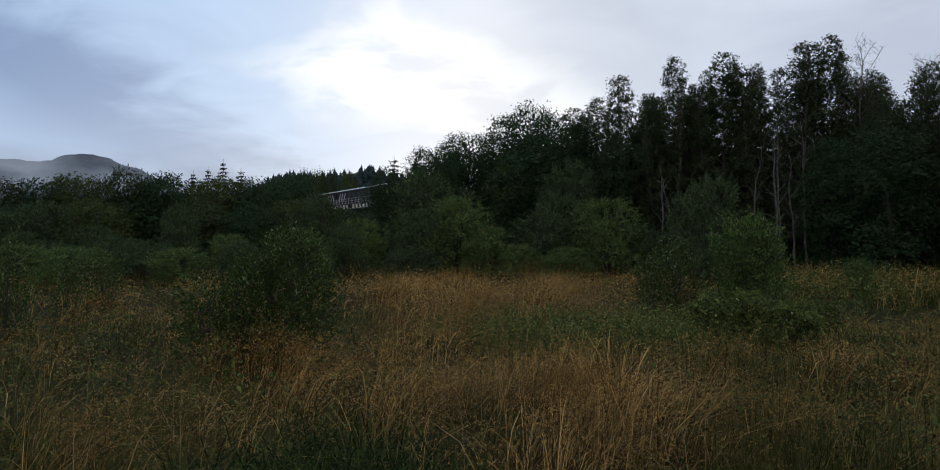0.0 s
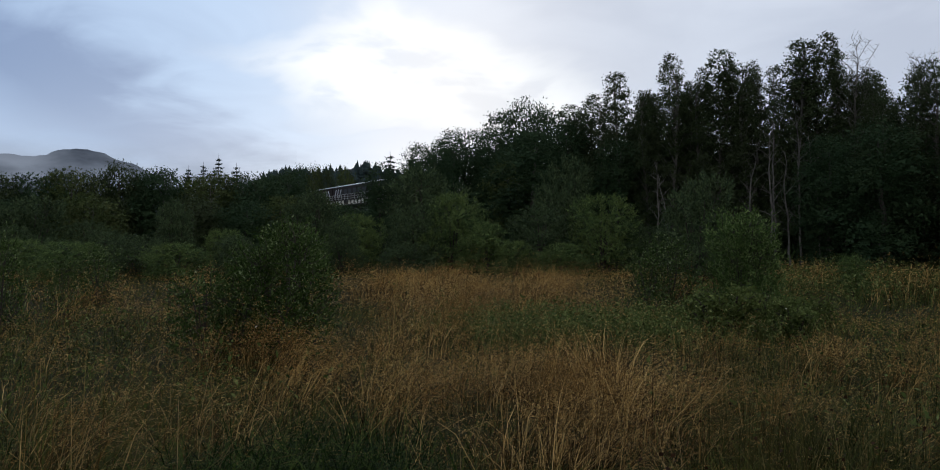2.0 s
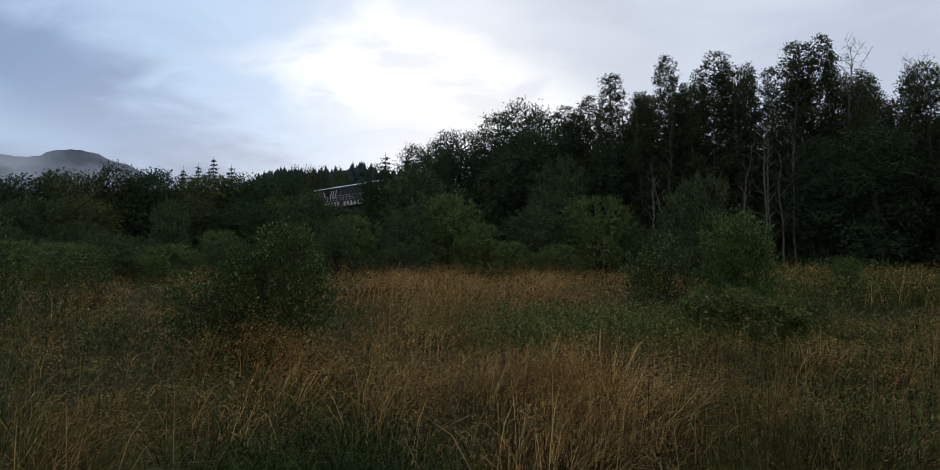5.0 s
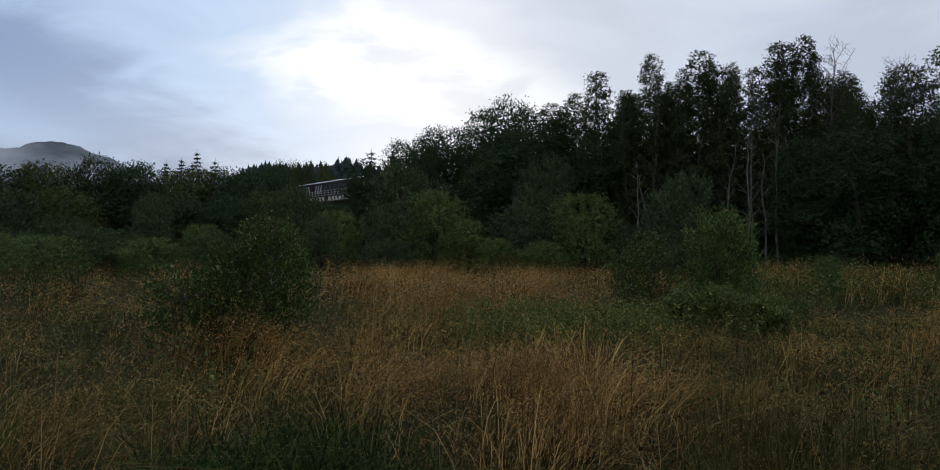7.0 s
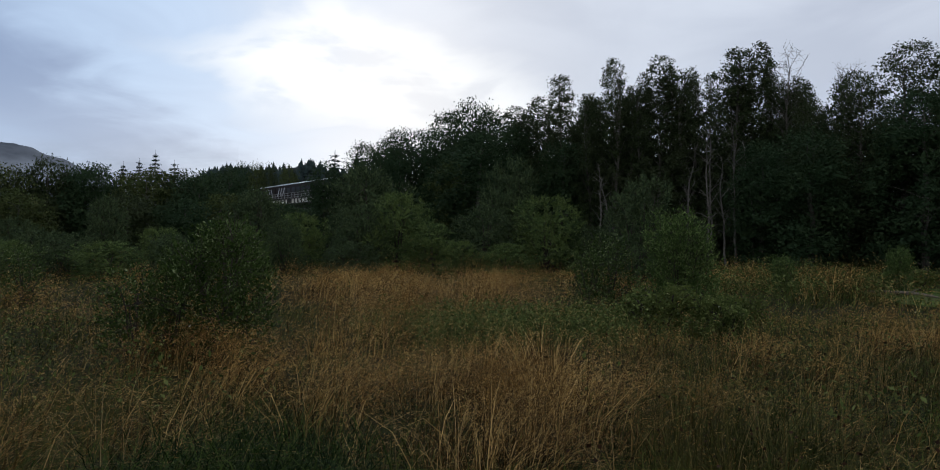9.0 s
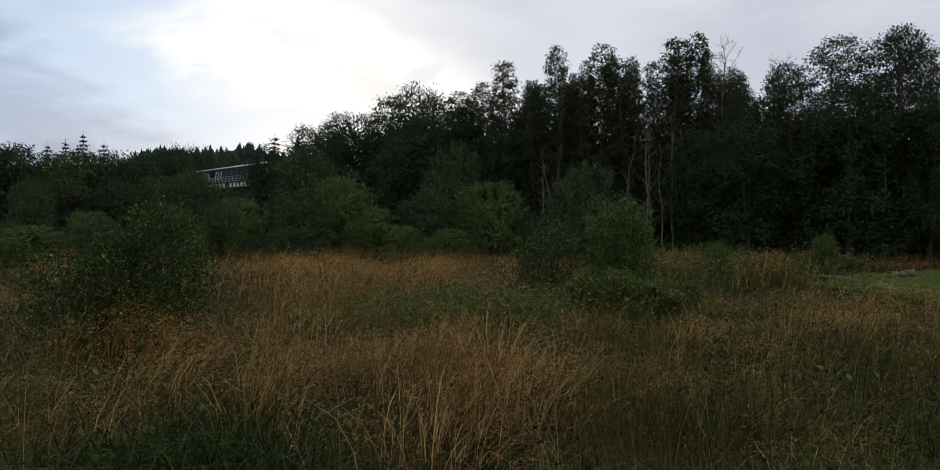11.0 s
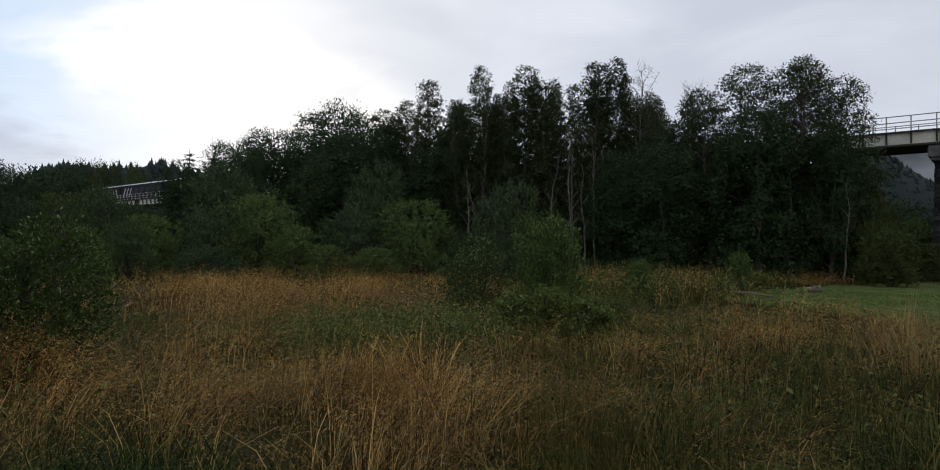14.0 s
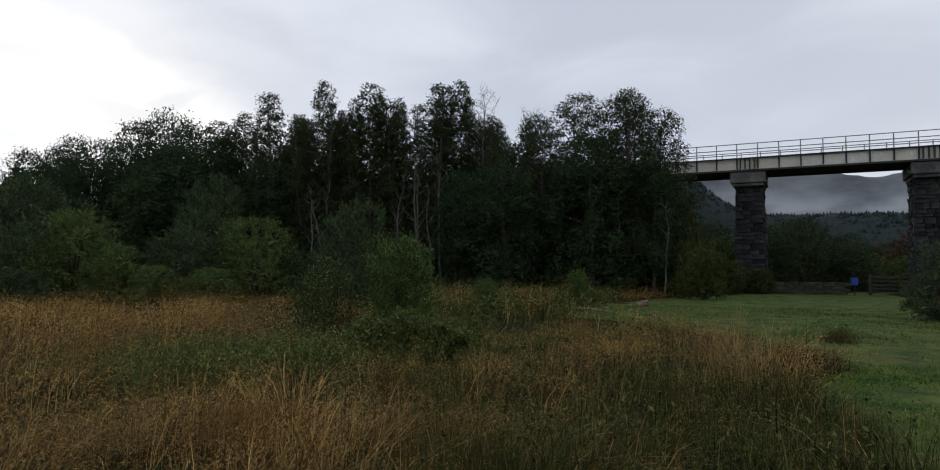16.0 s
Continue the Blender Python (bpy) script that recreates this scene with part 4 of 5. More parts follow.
stand(crownb, [(25.2, 36.5, 11.0, 6.0), (26.8, 34.2, 12.4, 6.8), (28.3, 31.6, 12.1, 6.6), (30.2, 30.6, 11.2, 4.6), (29.0, 32.2, 12.7, 4.2), (23.6, 39.6, 11.4, 4.6), (26.2, 38.4, 12.0, 4.4), (30.6, 36.0, 11.0, 5.0), (23.0, 37.5, 9.8, 4.4)],
      "tall broadleaved tree with a full crown and sky gaps", "tree", "broadleaved trees in the tree belt")
stand(dark, [(-34.2, 49.3, 6.3, 5.7), (-32.3, 50.6, 6.4, 5.4), (-30.2, 51.7, 6.8, 6.2), (-27.6, 54.2, 7.6, 4.6), (-25.9, 56.4, 7.3, 5.0), (-23.4, 58.6, 7.0, 6.0), (-29.0, 53.4, 6.8, 4.6), (-24.4, 54.8, 7.2, 6.4), (-20.3, 54.3, 6.9, 6.8), (-18.2, 55.5, 6.8, 5.6), (-16.2, 53.4, 6.7, 5.6),
             (-13.5, 50.2, 4.9, 5.2), (-11.2, 49.4, 5.0, 3.6), (-12.9, 58.5, 4.8, 7.5), (-35.9, 48.1, 6.0, 6.4), (-38.0, 46.5, 6.1, 6.5), (-9.0, 51.3, 4.3, 6.0), (-10.4, 55.5, 4.7, 5.0), (-12.3, 56.0, 4.7, 5.0), (-28.0, 41.4, 4.0, 4.8),
             (-24.1, 43.8, 4.5, 5.2), (-18.6, 46.4, 4.5, 5.6), (-14.7, 45.7, 4.2, 5.2), (-41.0, 44.0, 6.0, 6.5), (-44.5, 41.0, 6.3, 6.5)],
      "dark bushy woodland tree with a crown down to the ground", "tree", "trees of the low wood")
stand(dark, [(24.5, 44.8, 9.0, 7.0), (28.0, 40.0, 9.0, 6.5), (30.8, 36.6, 7.5, 6.0), 
             (9.0, 52.0, 8.0, 7.0), (13.5, 49.5, 7.5, 7.0), (18.3, 46.0, 7.0, 6.5), (22.0, 42.0, 7.0, 6.0), (20.2, 44.0, 6.0, 5.0), (25.5, 39.0, 7.0, 5.5), (-4.5, 60.0, 7.5, 7.5),
             (28.8, 33.8, 6.5, 5.0), (4.0, 55.0, 8.0, 8.0), (23.4, 34.6, 3.6, 5.0), (26.4, 31.6, 3.4, 5.0), (29.2, 31.2, 3.0, 4.2),
             (21.2, 37.4, 3.8, 5.0), (27.2, 36.6, 8.4, 5.0), (31.2, 33.2, 3.5, 4.4), (18.6, 40.2, 3.6, 5.0)],
      "dark undergrowth tree filling the tree belt", "tree", "undergrowth of the tree belt")
spruces = [grow_conifer(200 + i, 12, 6.0, 24, SPRUCE) for i in range(2)]
stand(spruces, [(-32.5, 89.3, 13.3, 6.2), (-34.2, 88.6, 12.2, 6.6), (-31.0, 91.8, 12.4, 6.6), (-37.0, 90.7, 12.0, 5.6), (-29.4, 106.0, 12.2, 5.6), (-32.0, 105.2, 12.2, 5.4),
                (-8.9, 79.5, 12.4, 8.5), (-5.9, 74.8, 12.0, 7.0), (-40.5, 92.0, 11.0, 5.0), (-26.0, 101.0, 11.5, 6.0)],
      "dark spruce with tiers of drooping branches", "tree", "spruces above the wood")
stand(dark, [(-33.0, 125.0, 14.2, 5.6), (-30.8, 125.0, 15.2, 5.0), (-28.0, 126.0, 15.4, 5.4), (-25.8, 126.0, 15.0, 5.0), (-35.6, 125.0, 13.4, 6.0), (-22.6, 128.0, 15.2, 5.4)],
      "dark rounded pine behind the viaduct", "tree", "trees behind the wood")
stand(broad, [(-24.0, 92.0, 11.0, 8.0), (-29.0, 98.0, 10.5, 8.0), (-36.0, 96.0, 10.0, 8.0), (-43.0, 90.0, 10.0, 8.0), (-50.0, 84.0, 10.0, 8.0), (-17.5, 74.0, 6.6, 6.0), (-7.3, 59.0, 8.4, 4.8), (-4.6, 66.0, 11.0, 6.0), (-2.6, 60.5, 9.8, 5.5)],
      "dark broadleaved tree behind the low wood", "tree", "trees behind the wood")

# ---- shrubs ----
willow = [grow_mass(220 + i, 4.0, 4.4, cap, 15, 0.9, 56, 16, 0.165, mat, TWIG, "shrub", 0.0, 0.36, shoot=0.34, girth=0.09) for i, mat in enumerate((WILLOW, DULLWILLOW, WILLOW))]
stand(willow, [(-0.8, 38.0, 4.05, 4.9), (-2.8, 37.5, 3.4, 3.9), (1.1, 36.0, 2.5, 3.4), (7.3, 36.5, 3.9, 4.7), (-6.4, 35.0, 2.55, 2.6), (-8.3, 33.0, 2.3, 3.5), (-12.0, 34.0, 2.1, 2.5), (-10.4, 31.0, 1.8, 3.1), (-6.3, 39.5, 3.0, 3.9), (2.6, 34.5, 1.6, 2.6), (9.8, 36.5, 2.4, 3.4)],
      "rounded green willow shrub at the meadow's edge", "shrub", "shrubs along the meadow")
stand(willow[1:2], [(9.85, 28.4, 4.2, 3.9)], "rounded dull green willow standing before the tree belt", "shrub", "shrubs along the meadow")
stand(willow[1:2], [(-15.4, 36.0, 3.6, 2.7), (-20.4, 37.0, 2.6, 2.7), (-25.5, 40.0, 4.0, 5.3), (-26.9, 40.0, 3.5, 3.9), (-20.0, 33.0, 1.7, 2.1), (-14.9, 31.0, 1.8, 3.0), (-17.5, 34.0, 2.0, 3.4), (-22.6, 34.0, 2.2, 3.1)],
      "dull green willow shrub before the low wood", "shrub", "shrubs along the meadow")
stand(willow[1:2], [(-2.8, 46.0, 6.3, 7.6), (3.95, 37.0, 3.4, 4.9), (6.6, 44.0, 6.7, 4.9), (5.6, 42.0, 4.7, 4.2), (-10.1, 45.0, 4.7, 4.9), (12.3, 36.5, 2.6, 4.2)],
      "dark olive willow shrub at the meadow's edge", "shrub", "shrubs along the meadow")
stand(willow, [(-16.2, 27.6, 1.5, 3.6), (-3.0, 34.5, 1.5, 3.4), (-12.6, 29.5, 1.45, 3.4), (-19.6, 29.5, 1.6, 3.9), (-25.0, 31.0, 2.0, 4.2), (4.8, 33.8, 1.5, 3.1)],
      "bushy green willow standing in the meadow grass", "shrub", "shrubs along the meadow")
scrub = [grow_mass(240 + i, 3.0, 3.0, cap, 12, 0.68, 56, 15, 0.15, mat, TWIG, "shrub", 0.0, 0.4, shoot=0.3, girth=0.07) for i, mat in enumerate((OLIVE, RUSSET, WILLOW))]
stand(scrub[:1], [(26.9, 24.6, 2.4, 2.9), (31.7, 31.0, 5.3, 3.8), (29.5, 27.9, 2.9, 2.7), (33.6, 31.5, 3.8, 3.4), (36.0, 36.0, 5.0, 4.5), (35.9, 28.3, 1.5, 2.2), (34.2, 29.2, 1.9, 2.6)],
      "browning scrub bush under the viaduct", "shrub", "scrub near the viaduct")
stand(willow[1:2], [(43.7, 30.6, 4.8, 4.8), (46.8, 28.8, 3.3, 4.6), (41.6, 33.0, 4.4, 3.8)], "leafy green sallow tree behind the stone pier", "tree", "trees behind the viaduct")
stand(dark[1:2], [(50.4, 36.2, 5.4, 6.2), (45.1, 34.5, 4.4, 5.0), (44.9, 40.1, 5.4, 6.0), (51.0, 32.0, 4.2, 4.0), (45.5, 30.2, 2.6, 3.6)],
      "green leafy tree behind the stone pier", "tree", "trees behind the viaduct")
stand(scrub[2:], [(50.6, 29.5, 2.5, 2.6), (39.7, 34.4, 3.5, 3.4), (50.4, 27.6, 2.3, 2.8)], "yellow-green shrub beyond the viaduct", "shrub", "scrub near the viaduct")
stand(scrub[1:2], [(53.5, 28.0, 4.2, 4.2), (56.5, 26.0, 5.0, 4.6), (55.0, 31.0, 3.4, 4.0)], "russet autumn shrub beyond the viaduct", "shrub", "scrub near the viaduct")
stand(dark[:1], [(60.0, 27.0, 6.5, 5.5), (72.0, 40.0, 3.4, 6.0), (64.0, 48.0, 6.0, 7.0), (76.0, 32.0, 3.6, 6.0)], "tree standing beyond the viaduct", "tree", "trees behind the viaduct")
stand(willow[1:2], [(21.7, 11.0, 2.2, 2.6), (23.5, 10.4, 2.6, 2.8)], "dark green bush beside the mown path", "shrub", "bushes by the path")

# bushes standing in the tall grass
bush_a = grow_mass(300, 1.75, 1.6, cap, 24, 0.25, 58, 18, 0.043, SALLOW, TWIG, "sallow_bush", 0.0, 0.5, gaps=0.12, shoot=0.21, girth=0.03, near=True, core=0.7)
plant(bush_a, -2.42, 9.3, 1.75, 1.6, 20, "leafy sallow bush standing alone in dry grass", "bush", "bushes in the meadow")
plant(bush_a, -3.0, 9.5, 1.35, 1.1, 160, "leafy sallow bush standing alone in dry grass", "bush", "bushes in the meadow")
bush_b = grow_mass(301, 1.2, 1.1, cap, 11, 0.24, 44, 14, 0.042, SALLOW, TWIG, "sallow_bush", 0.0, 0.5, shoot=0.16, girth=0.02, near=True, core=0)
plant(bush_b, -3.45, 9.0, 1.15, 1.1, 70, "thin sallow shoots among dry grass stems", "bush", "bushes in the meadow")
plant(bush_b, -3.0, 8.9, 1.1, 0.9, 200, "thin sallow shoots among dry grass stems", "bush", "bushes in the meadow")
bush_c = grow_mass(302, 2.0, 1.75, cap, 22, 0.29, 46, 17, 0.085, SPRIG, TWIG, "willow_bush", 0.0, 0.26, gaps=0.1, shoot=0.36, girth=0.03, near=True, up=0.9)
plant(bush_c, 6.3, 15.4, 2.05, 1.95, 0, "upright narrow-leaved willow bush in the meadow", "bush", "bushes in the meadow")
bush_d = grow_mass(303, 1.7, 1.6, cap, 20, 0.22, 22, 13, 0.06, SALLOW, TWIG, "sallow_bush", 0.0, 0.5, gaps=0.15, shoot=0.38, girth=0.02, near=True, core=0, up=0.8)
plant(bush_d, 4.95, 16.6, 1.6, 1.7, 0, "open sallow bush with some leaves coloured pale as if sky-lit", "bush", "bushes in the meadow")
for x, y, h, w, a in ((-7.95, 11.6, 1.6, 1.0, 40), (-9.4, 17.5, 1.3, 1.4, 120), (-8.8, 14.9, 1.15, 0.8, 200), (-9.4, 13.2, 1.3, 1.1, 10), (4.3, 16.0, 1.3, 1.2, 250), (9.2, 22.5, 1.4, 1.5, 80)):
    plant(bush_d, x, y, h, w, a, "open sallow bush among tall meadow grass", "bush", "bushes in the meadow")
for x, y, h, w, a in ((15.4, 20.2, 1.35, 0.95, 90), (12.0, 21.0, 1.1, 1.0, 10), (-4.6, 20.0, 1.2, 1.4, 33)):
    plant(bush_c, x, y, h, w, a, "small upright willow bush beside the mown strip", "bush", "bushes in the meadow")
bush_e = grow_tree(304, 0.8, 1.6, 0.03, ball, 44, 9, 22, 0.14, 0.062, HERB, TWIG, 0.5, 0.02, 0.55, name="bramble", stems=9)
for x, y, h, w, a in ((4.3, 11.3, 0.85, 1.7, 0), (4.9, 10.3, 0.7, 1.2, 140), (6.3, 12.6, 0.6, 1.3, 200), (15.8, 21.5, 0.7, 2.0, 20), (17.8, 22.8, 0.8, 2.0, 99)):
    plant(bush_e, x, y, h, w, a, "low dark green bramble patch in the meadow", "bramble", "brambles in the meadow")


# ---- grasses ----
def blades(name, x, y, h, w, lean, mat, rng, label, category, segs=3, z=0.0, tipdroop=0.45, plume=0, az=None):
    """Curved tapering blades rooted at x, y; plume adds fine side sprays near the tip."""
    n = len(x)
    az = rng.uniform(0, 2 * np.pi, n) if az is None else az
    dx, dy = np.cos(az), np.sin(az)
    face = az + np.pi / 2 + rng.uniform(-0.9, 0.9, n)
    sx, sy = np.cos(face), np.sin(face)
    rows = []
    for k in range(segs + 1):
        f = k / segs
        off = lean * h * (f ** 2)
        zz = z + h * f * np.maximum(0.25, 1 - tipdroop * lean * f * f) - 0.02
        cx, cy = x + dx * off, y + dy * off
        wk = w * (1 - f) ** 0.6 * 0.5
        if k < segs:
            rows += [np.stack([cx - sx * wk, cy - sy * wk, zz], -1), np.stack([cx + sx * wk, cy + sy * wk, zz], -1)]
        else:
            rows.append(np.stack([cx, cy, zz], -1))
    per = 2 * segs + 1
    v = np.stack(rows, 1)
    b = (np.arange(n) * per)[:, None]
    q = np.concatenate([b + np.array([[2 * k, 2 * k + 1, 2 * k + 3, 2 * k + 2]]) for k in range(segs - 1)]) if segs > 1 else None
    t = b + np.array([[2 * segs - 2, 2 * segs - 1, 2 * segs]])
    if plume:
        # an airy seed head: fine spikelets round the upper third of each stem
        count, length, wide = plume
        vs = []
        for k in range(count):
            f = 1 - 0.45 * rng.uniform(0, 1, n) ** 1.4
            off = lean * h * f ** 2
            zz = z + h * f * np.maximum(0.25, 1 - tipdroop * lean * f * f) - 0.02
            at = np.stack([x + dx * off, y + dy * off, zz], -1)
            d = rng.normal(size=(n, 3)) * [1, 1, 0.7] + [0, 0, 0.1]
            d /= np.linalg.norm(d, axis=1, keepdims=True)
            L = (length * rng.uniform(0.5, 1.3, n))[:, None]
            sd = np.cross(d, rng.normal(size=(n, 3)))
            sd /= np.linalg.norm(sd, axis=1, keepdims=True)
            vs.append(np.stack([at + d * L * 0.15, at + d * L * 0.7 + sd * wide, at + d * L], 1))
        pv = np.stack(vs, 1).reshape(-1, 3)
        tagged(new("seed_plumes", mesh_np("seed_plumes", pv, None, np.arange(len(pv)).reshape(-1, 3), PLUME)),
               "feathery golden seed heads of the tall dry grass", "grass", "", "stuff")
    return tagged(new(name, mesh_np(name, v, q, t, mat)), label, category, "", "stuff")


rng = np.random.default_rng(5)


def scatter(count, r0, r1, a0, a1, clump, tuft, full=False):
    """Roots in a ring sector round the origin, gathered in tufts; full gives each root's tuft centre and number too."""
    m = max(1, count // tuft)
    r = np.sqrt(rng.uniform(r0 * r0, r1 * r1, m))
    a = np.radians(rng.uniform(a0, a1, m))
    cx, cy = np.sin(a) * r, np.cos(a) * r
    i = rng.integers(0, m, count)
    x, y = cx[i] + rng.normal(size=count) * clump, cy[i] + rng.normal(size=count) * clump
    return (x, y, cx[i], cy[i], i) if full else (x, y)


def wet(x, y):
    """How lush and green the meadow is at a place, 0 dry and golden to 1 green."""
    g = 0.5 + (hash_noise(x, y, 3.2, 21) - 0.5) * 0.7 + (hash_noise(x, y, 1.1, 22) - 0.5) * 0.6
    def spot(cx, cy, rx, ry):
        return np.exp(-(((x - cx) / rx) ** 2 + ((y - cy) / ry) ** 2))
    g = g + 0.55 * spot(2.4, 10.6, 2.4, 1.5) + 0.25 * spot(0.6, 9.4, 1.3, 0.9)         # herb patch ahead
    g = g + 0.6 * spot(-0.9, 3.5, 1.1, 1.1) + 0.25 * spot(5.0, 7.6, 1.8, 1.6) + 0.4 * spot(0.6, 2.9, 1.2, 0.6)                                          # lush tuft close by
    g = g + 0.58 * spot(2.9, 4.6, 1.0, 1.7) + 0.52 * spot(4.2, 4.6, 1.6, 1.7) + 0.3 * spot(3.0, 2.8, 1.6, 1.0) + 0.22 * spot(6.6, 6.0, 1.3, 1.2)          # rushes and sedge
    g = g + 0.42 * spot(9.5, 16.0, 4.0, 4.0) + 0.22 * spot(6.2, 11.5, 2.0, 2.0)
    g = g + 0.30 * spot(-4.6, 7.6, 2.0, 2.6) + 0.20 * spot(-3.6, 5.2, 1.0, 1.2) + 0.28 * spot(-8.5, 13.0, 3.0, 3.5) + 0.25 * spot(-10.0, 24.0, 5.0, 5.0) + 0.2 * spot(6.5, 24.0, 3.0, 4.0)
    g = g - 0.55 * spot(0.4, 20.0, 4.8, 5.0) + 0.22 * spot(0.2, 11.8, 2.6, 1.1)       # golden drift ahead
    g = g - 0.34 * spot(0.9, 5.6, 1.5, 1.5) - 0.24 * spot(-1.2, 5.6, 1.0, 0.9) + 0.14 * spot(-2.9, 4.3, 1.0, 1.4)
    g = g - 0.26 * spot(3.3, 7.4, 0.7, 0.9) + 0.26 * spot(5.2, 7.0, 2.0, 2.2) + 0.16 * spot(7.4, 9.0, 1.6, 1.6)
    return g


def clear(x, y):
    return (np.hypot(x, y) > 1.15) & (np.hypot(x + 0.2, y - 0.55) > 1.1)


def height_at(x, y, base):
    return base * (0.72 + 0.5 * hash_noise(x, y, 0.9, 31)) * (0.85 + 0.3 * hash_noise(x, y, 4.0, 32)) * rng.uniform(0.65, 1.2, len(x))


def drift(x, y):
    """Where the dry grass stands thick and tall, 0 to 1, in drifts a stride or two across."""
    d = 0.55 * hash_noise(x, y, 0.85, 51) + 0.45 * hash_noise(x, y, 2.4, 52)
    return np.clip((d - 0.25) / 0.5, 0, 1)


def meadow(name, count, r0, r1, clump, tuft, lo, hi, tall, w, segs, plume, mat, label, spread=0.55, drifts=False):
    """Tussocks of one grass over a sector of the meadow: stems lean outwards from the middle of their tussock."""
    x, y, cx, cy, i = scatter(count, r0, r1, -46, 72, clump, tuft, True)
    g = wet(cx, cy) + rng.normal(size=i.max() + 1)[i] * 0.09
    lush = ((cx + 1.0) / 0.8) ** 2 + ((cy - 3.55) / 1.15) ** 2 < 1
    keep = (g >= lo) & (g < hi) & clear(x, y) & ~on_mown(x, y) & ~lush
    size = rng.uniform(0.48, 1.25, i.max() + 1)[i]
    if drifts:
        d = drift(cx, cy)
        keep &= rng.random(i.max() + 1)[i] < 2.4 * d ** 2.3
        keep &= rng.random(len(x)) < np.clip((np.hypot(x, y) - 2.8) / 3.0, 0.06, 1)
        size *= 0.42 + 0.80 * d
    x, y, cx, cy, size = x[keep], y[keep], cx[keep], cy[keep], size[keep]
    n = len(x)
    out = np.hypot(x - cx, y - cy) / clump
    way_ = (hash_noise(cx, cy, 2.2, 61) - 0.35) * 3.4
    az = np.arctan2(y - cy + 1.5 * clump * np.sin(way_), x - cx + 1.5 * clump * np.cos(way_)) + rng.normal(size=n) * 0.5
    h = tall * size * (0.8 + 0.35 * hash_noise(x, y, 2.6, 32)) * np.clip(0.04 + 0.19 * np.hypot(x, y), 0, 1) * rng.uniform(0.6, 1.15, n)
    h = h * (1 - 0.32 * np.exp(-((x - 7.0) / 2.6) ** 2 - ((y - 7.8) / 2.8) ** 2))
    lean = np.clip(0.38 + out * 0.55 + rng.normal(size=n) * 0.45, 0.02, 1.9) * spread / 0.55
    return blades(name, x, y, h, w * rng.uniform(0.5, 1.4, n), lean, mat, rng, label, "grass", segs, plume=plume, az=az)


ZONES = ((1.2, 7.0, 46000, 0.0052, 4, (5, 0.036, 0.0023), 120, 0.15), (7.0, 16.0, 54000, 0.0055, 3, (12, 0.045, 0.0046), 80, 0.23), (16.0, 40.0, 52000, 0.010, 1, (6, 0.075, 0.0100), 40, 0.40))
for r0, r1, n, w, segs, plume, tuft, clump in ZONES:
    meadow("dry_grass", n, r0, r1, clump, tuft, -1, 0.53, 1.0, w, segs, plume, GOLD, "tall dry golden hair grass with feathery seed heads", drifts=True)
    meadow("dry_grass", int(n * 0.16), r0, r1, clump * 0.9, tuft // 3, 0.42, 9, 0.62, w, segs, plume, GOLD, "thinner dry grass mixed among green growth", 0.8)
    meadow("green_grass", int(n * 0.8), r0, r1, clump * 1.2, tuft // 3, 0.28, 9, 0.50, w * 1.9, 2, 0, GREEN, "rough green meadow grass among the dry stems", 0.9)
    meadow("undergrass", int(n * 0.45), r0, r1, clump * 1.6, tuft // 8, -1, 0.40, 0.34, w * 2.2, 2, 0, UNDER, "short green grass under the dry stems, coloured dark for shade", 1.1)
# rank tall grass between the mown strip and the trees
for mat, kind, words, n in ((GOLD, "dry_grass", "rank tall dry grass along the foot of the trees", 6500), (GREEN, "green_grass", "rank green grass along the foot of the trees", 12000)):
    x, y = scatter(n, 20.0, 35.0, 22, 50, 0.45, 60)
    keep = ~on_mown(x, y) & (hash_noise(x, y, 2.5, 71) > 0.45)
    x, y = x[keep], y[keep]
    blades(kind, x, y, rng.uniform(0.55, 1.25, len(x)) * (0.65 + 0.75 * hash_noise(x, y, 1.6, 72)), rng.uniform(0.005, 0.011, len(x)), rng.uniform(0.1, 1.3, len(x)), mat, rng,
           words, "grass", 2, plume=(5, 0.075, 0.010) if mat is GOLD else 0)
# full feathery clumps that stand out of the golden drifts, bowing one way
def full_clumps(count, cx, cy, rx, ry, radius, stems, tall, w, plume, bow):
    px, py = cx + rng.normal(size=count) * rx, cy + rng.normal(size=count) * ry
    i = np.repeat(np.arange(count), stems)
    n = len(i)
    ox, oy = rng.normal(size=n) * radius, rng.normal(size=n) * radius
    x, y = px[i] + ox, py[i] + oy
    az = np.arctan2(oy, ox + bow * radius) + rng.normal(size=n) * 0.35
    h = tall * rng.uniform(0.8, 1.15, count)[i] * rng.uniform(0.7, 1.1, n)
    lean = np.clip(np.hypot(ox, oy) / radius * 0.45 + rng.normal(size=n) * 0.25 + 0.2, 0.03, 1.5)
    blades("dry_grass", x, y, h, w * rng.uniform(0.5, 1.4, n), lean, GOLD, rng, "full golden grass clumps bowing under feathery seed heads", "grass", 3, plume=plume, az=az)


full_clumps(10, 1.1, 5.7, 0.75, 0.55, 0.15, 170, 0.86, 0.005, (12, 0.036, 0.003), 1.2)
full_clumps(6, -1.0, 6.0, 0.7, 0.4, 0.15, 150, 0.84, 0.005, (12, 0.036, 0.003), 1.2)
full_clumps(4, -2.5, 4.7, 0.4, 0.4, 0.12, 90, 0.78, 0.005, (7, 0.034, 0.0028), 2.5)
full_clumps(4, -3.0, 8.3, 0.35, 0.2, 0.11, 90, 0.92, 0.005, (10, 0.04, 0.004), 1.2)
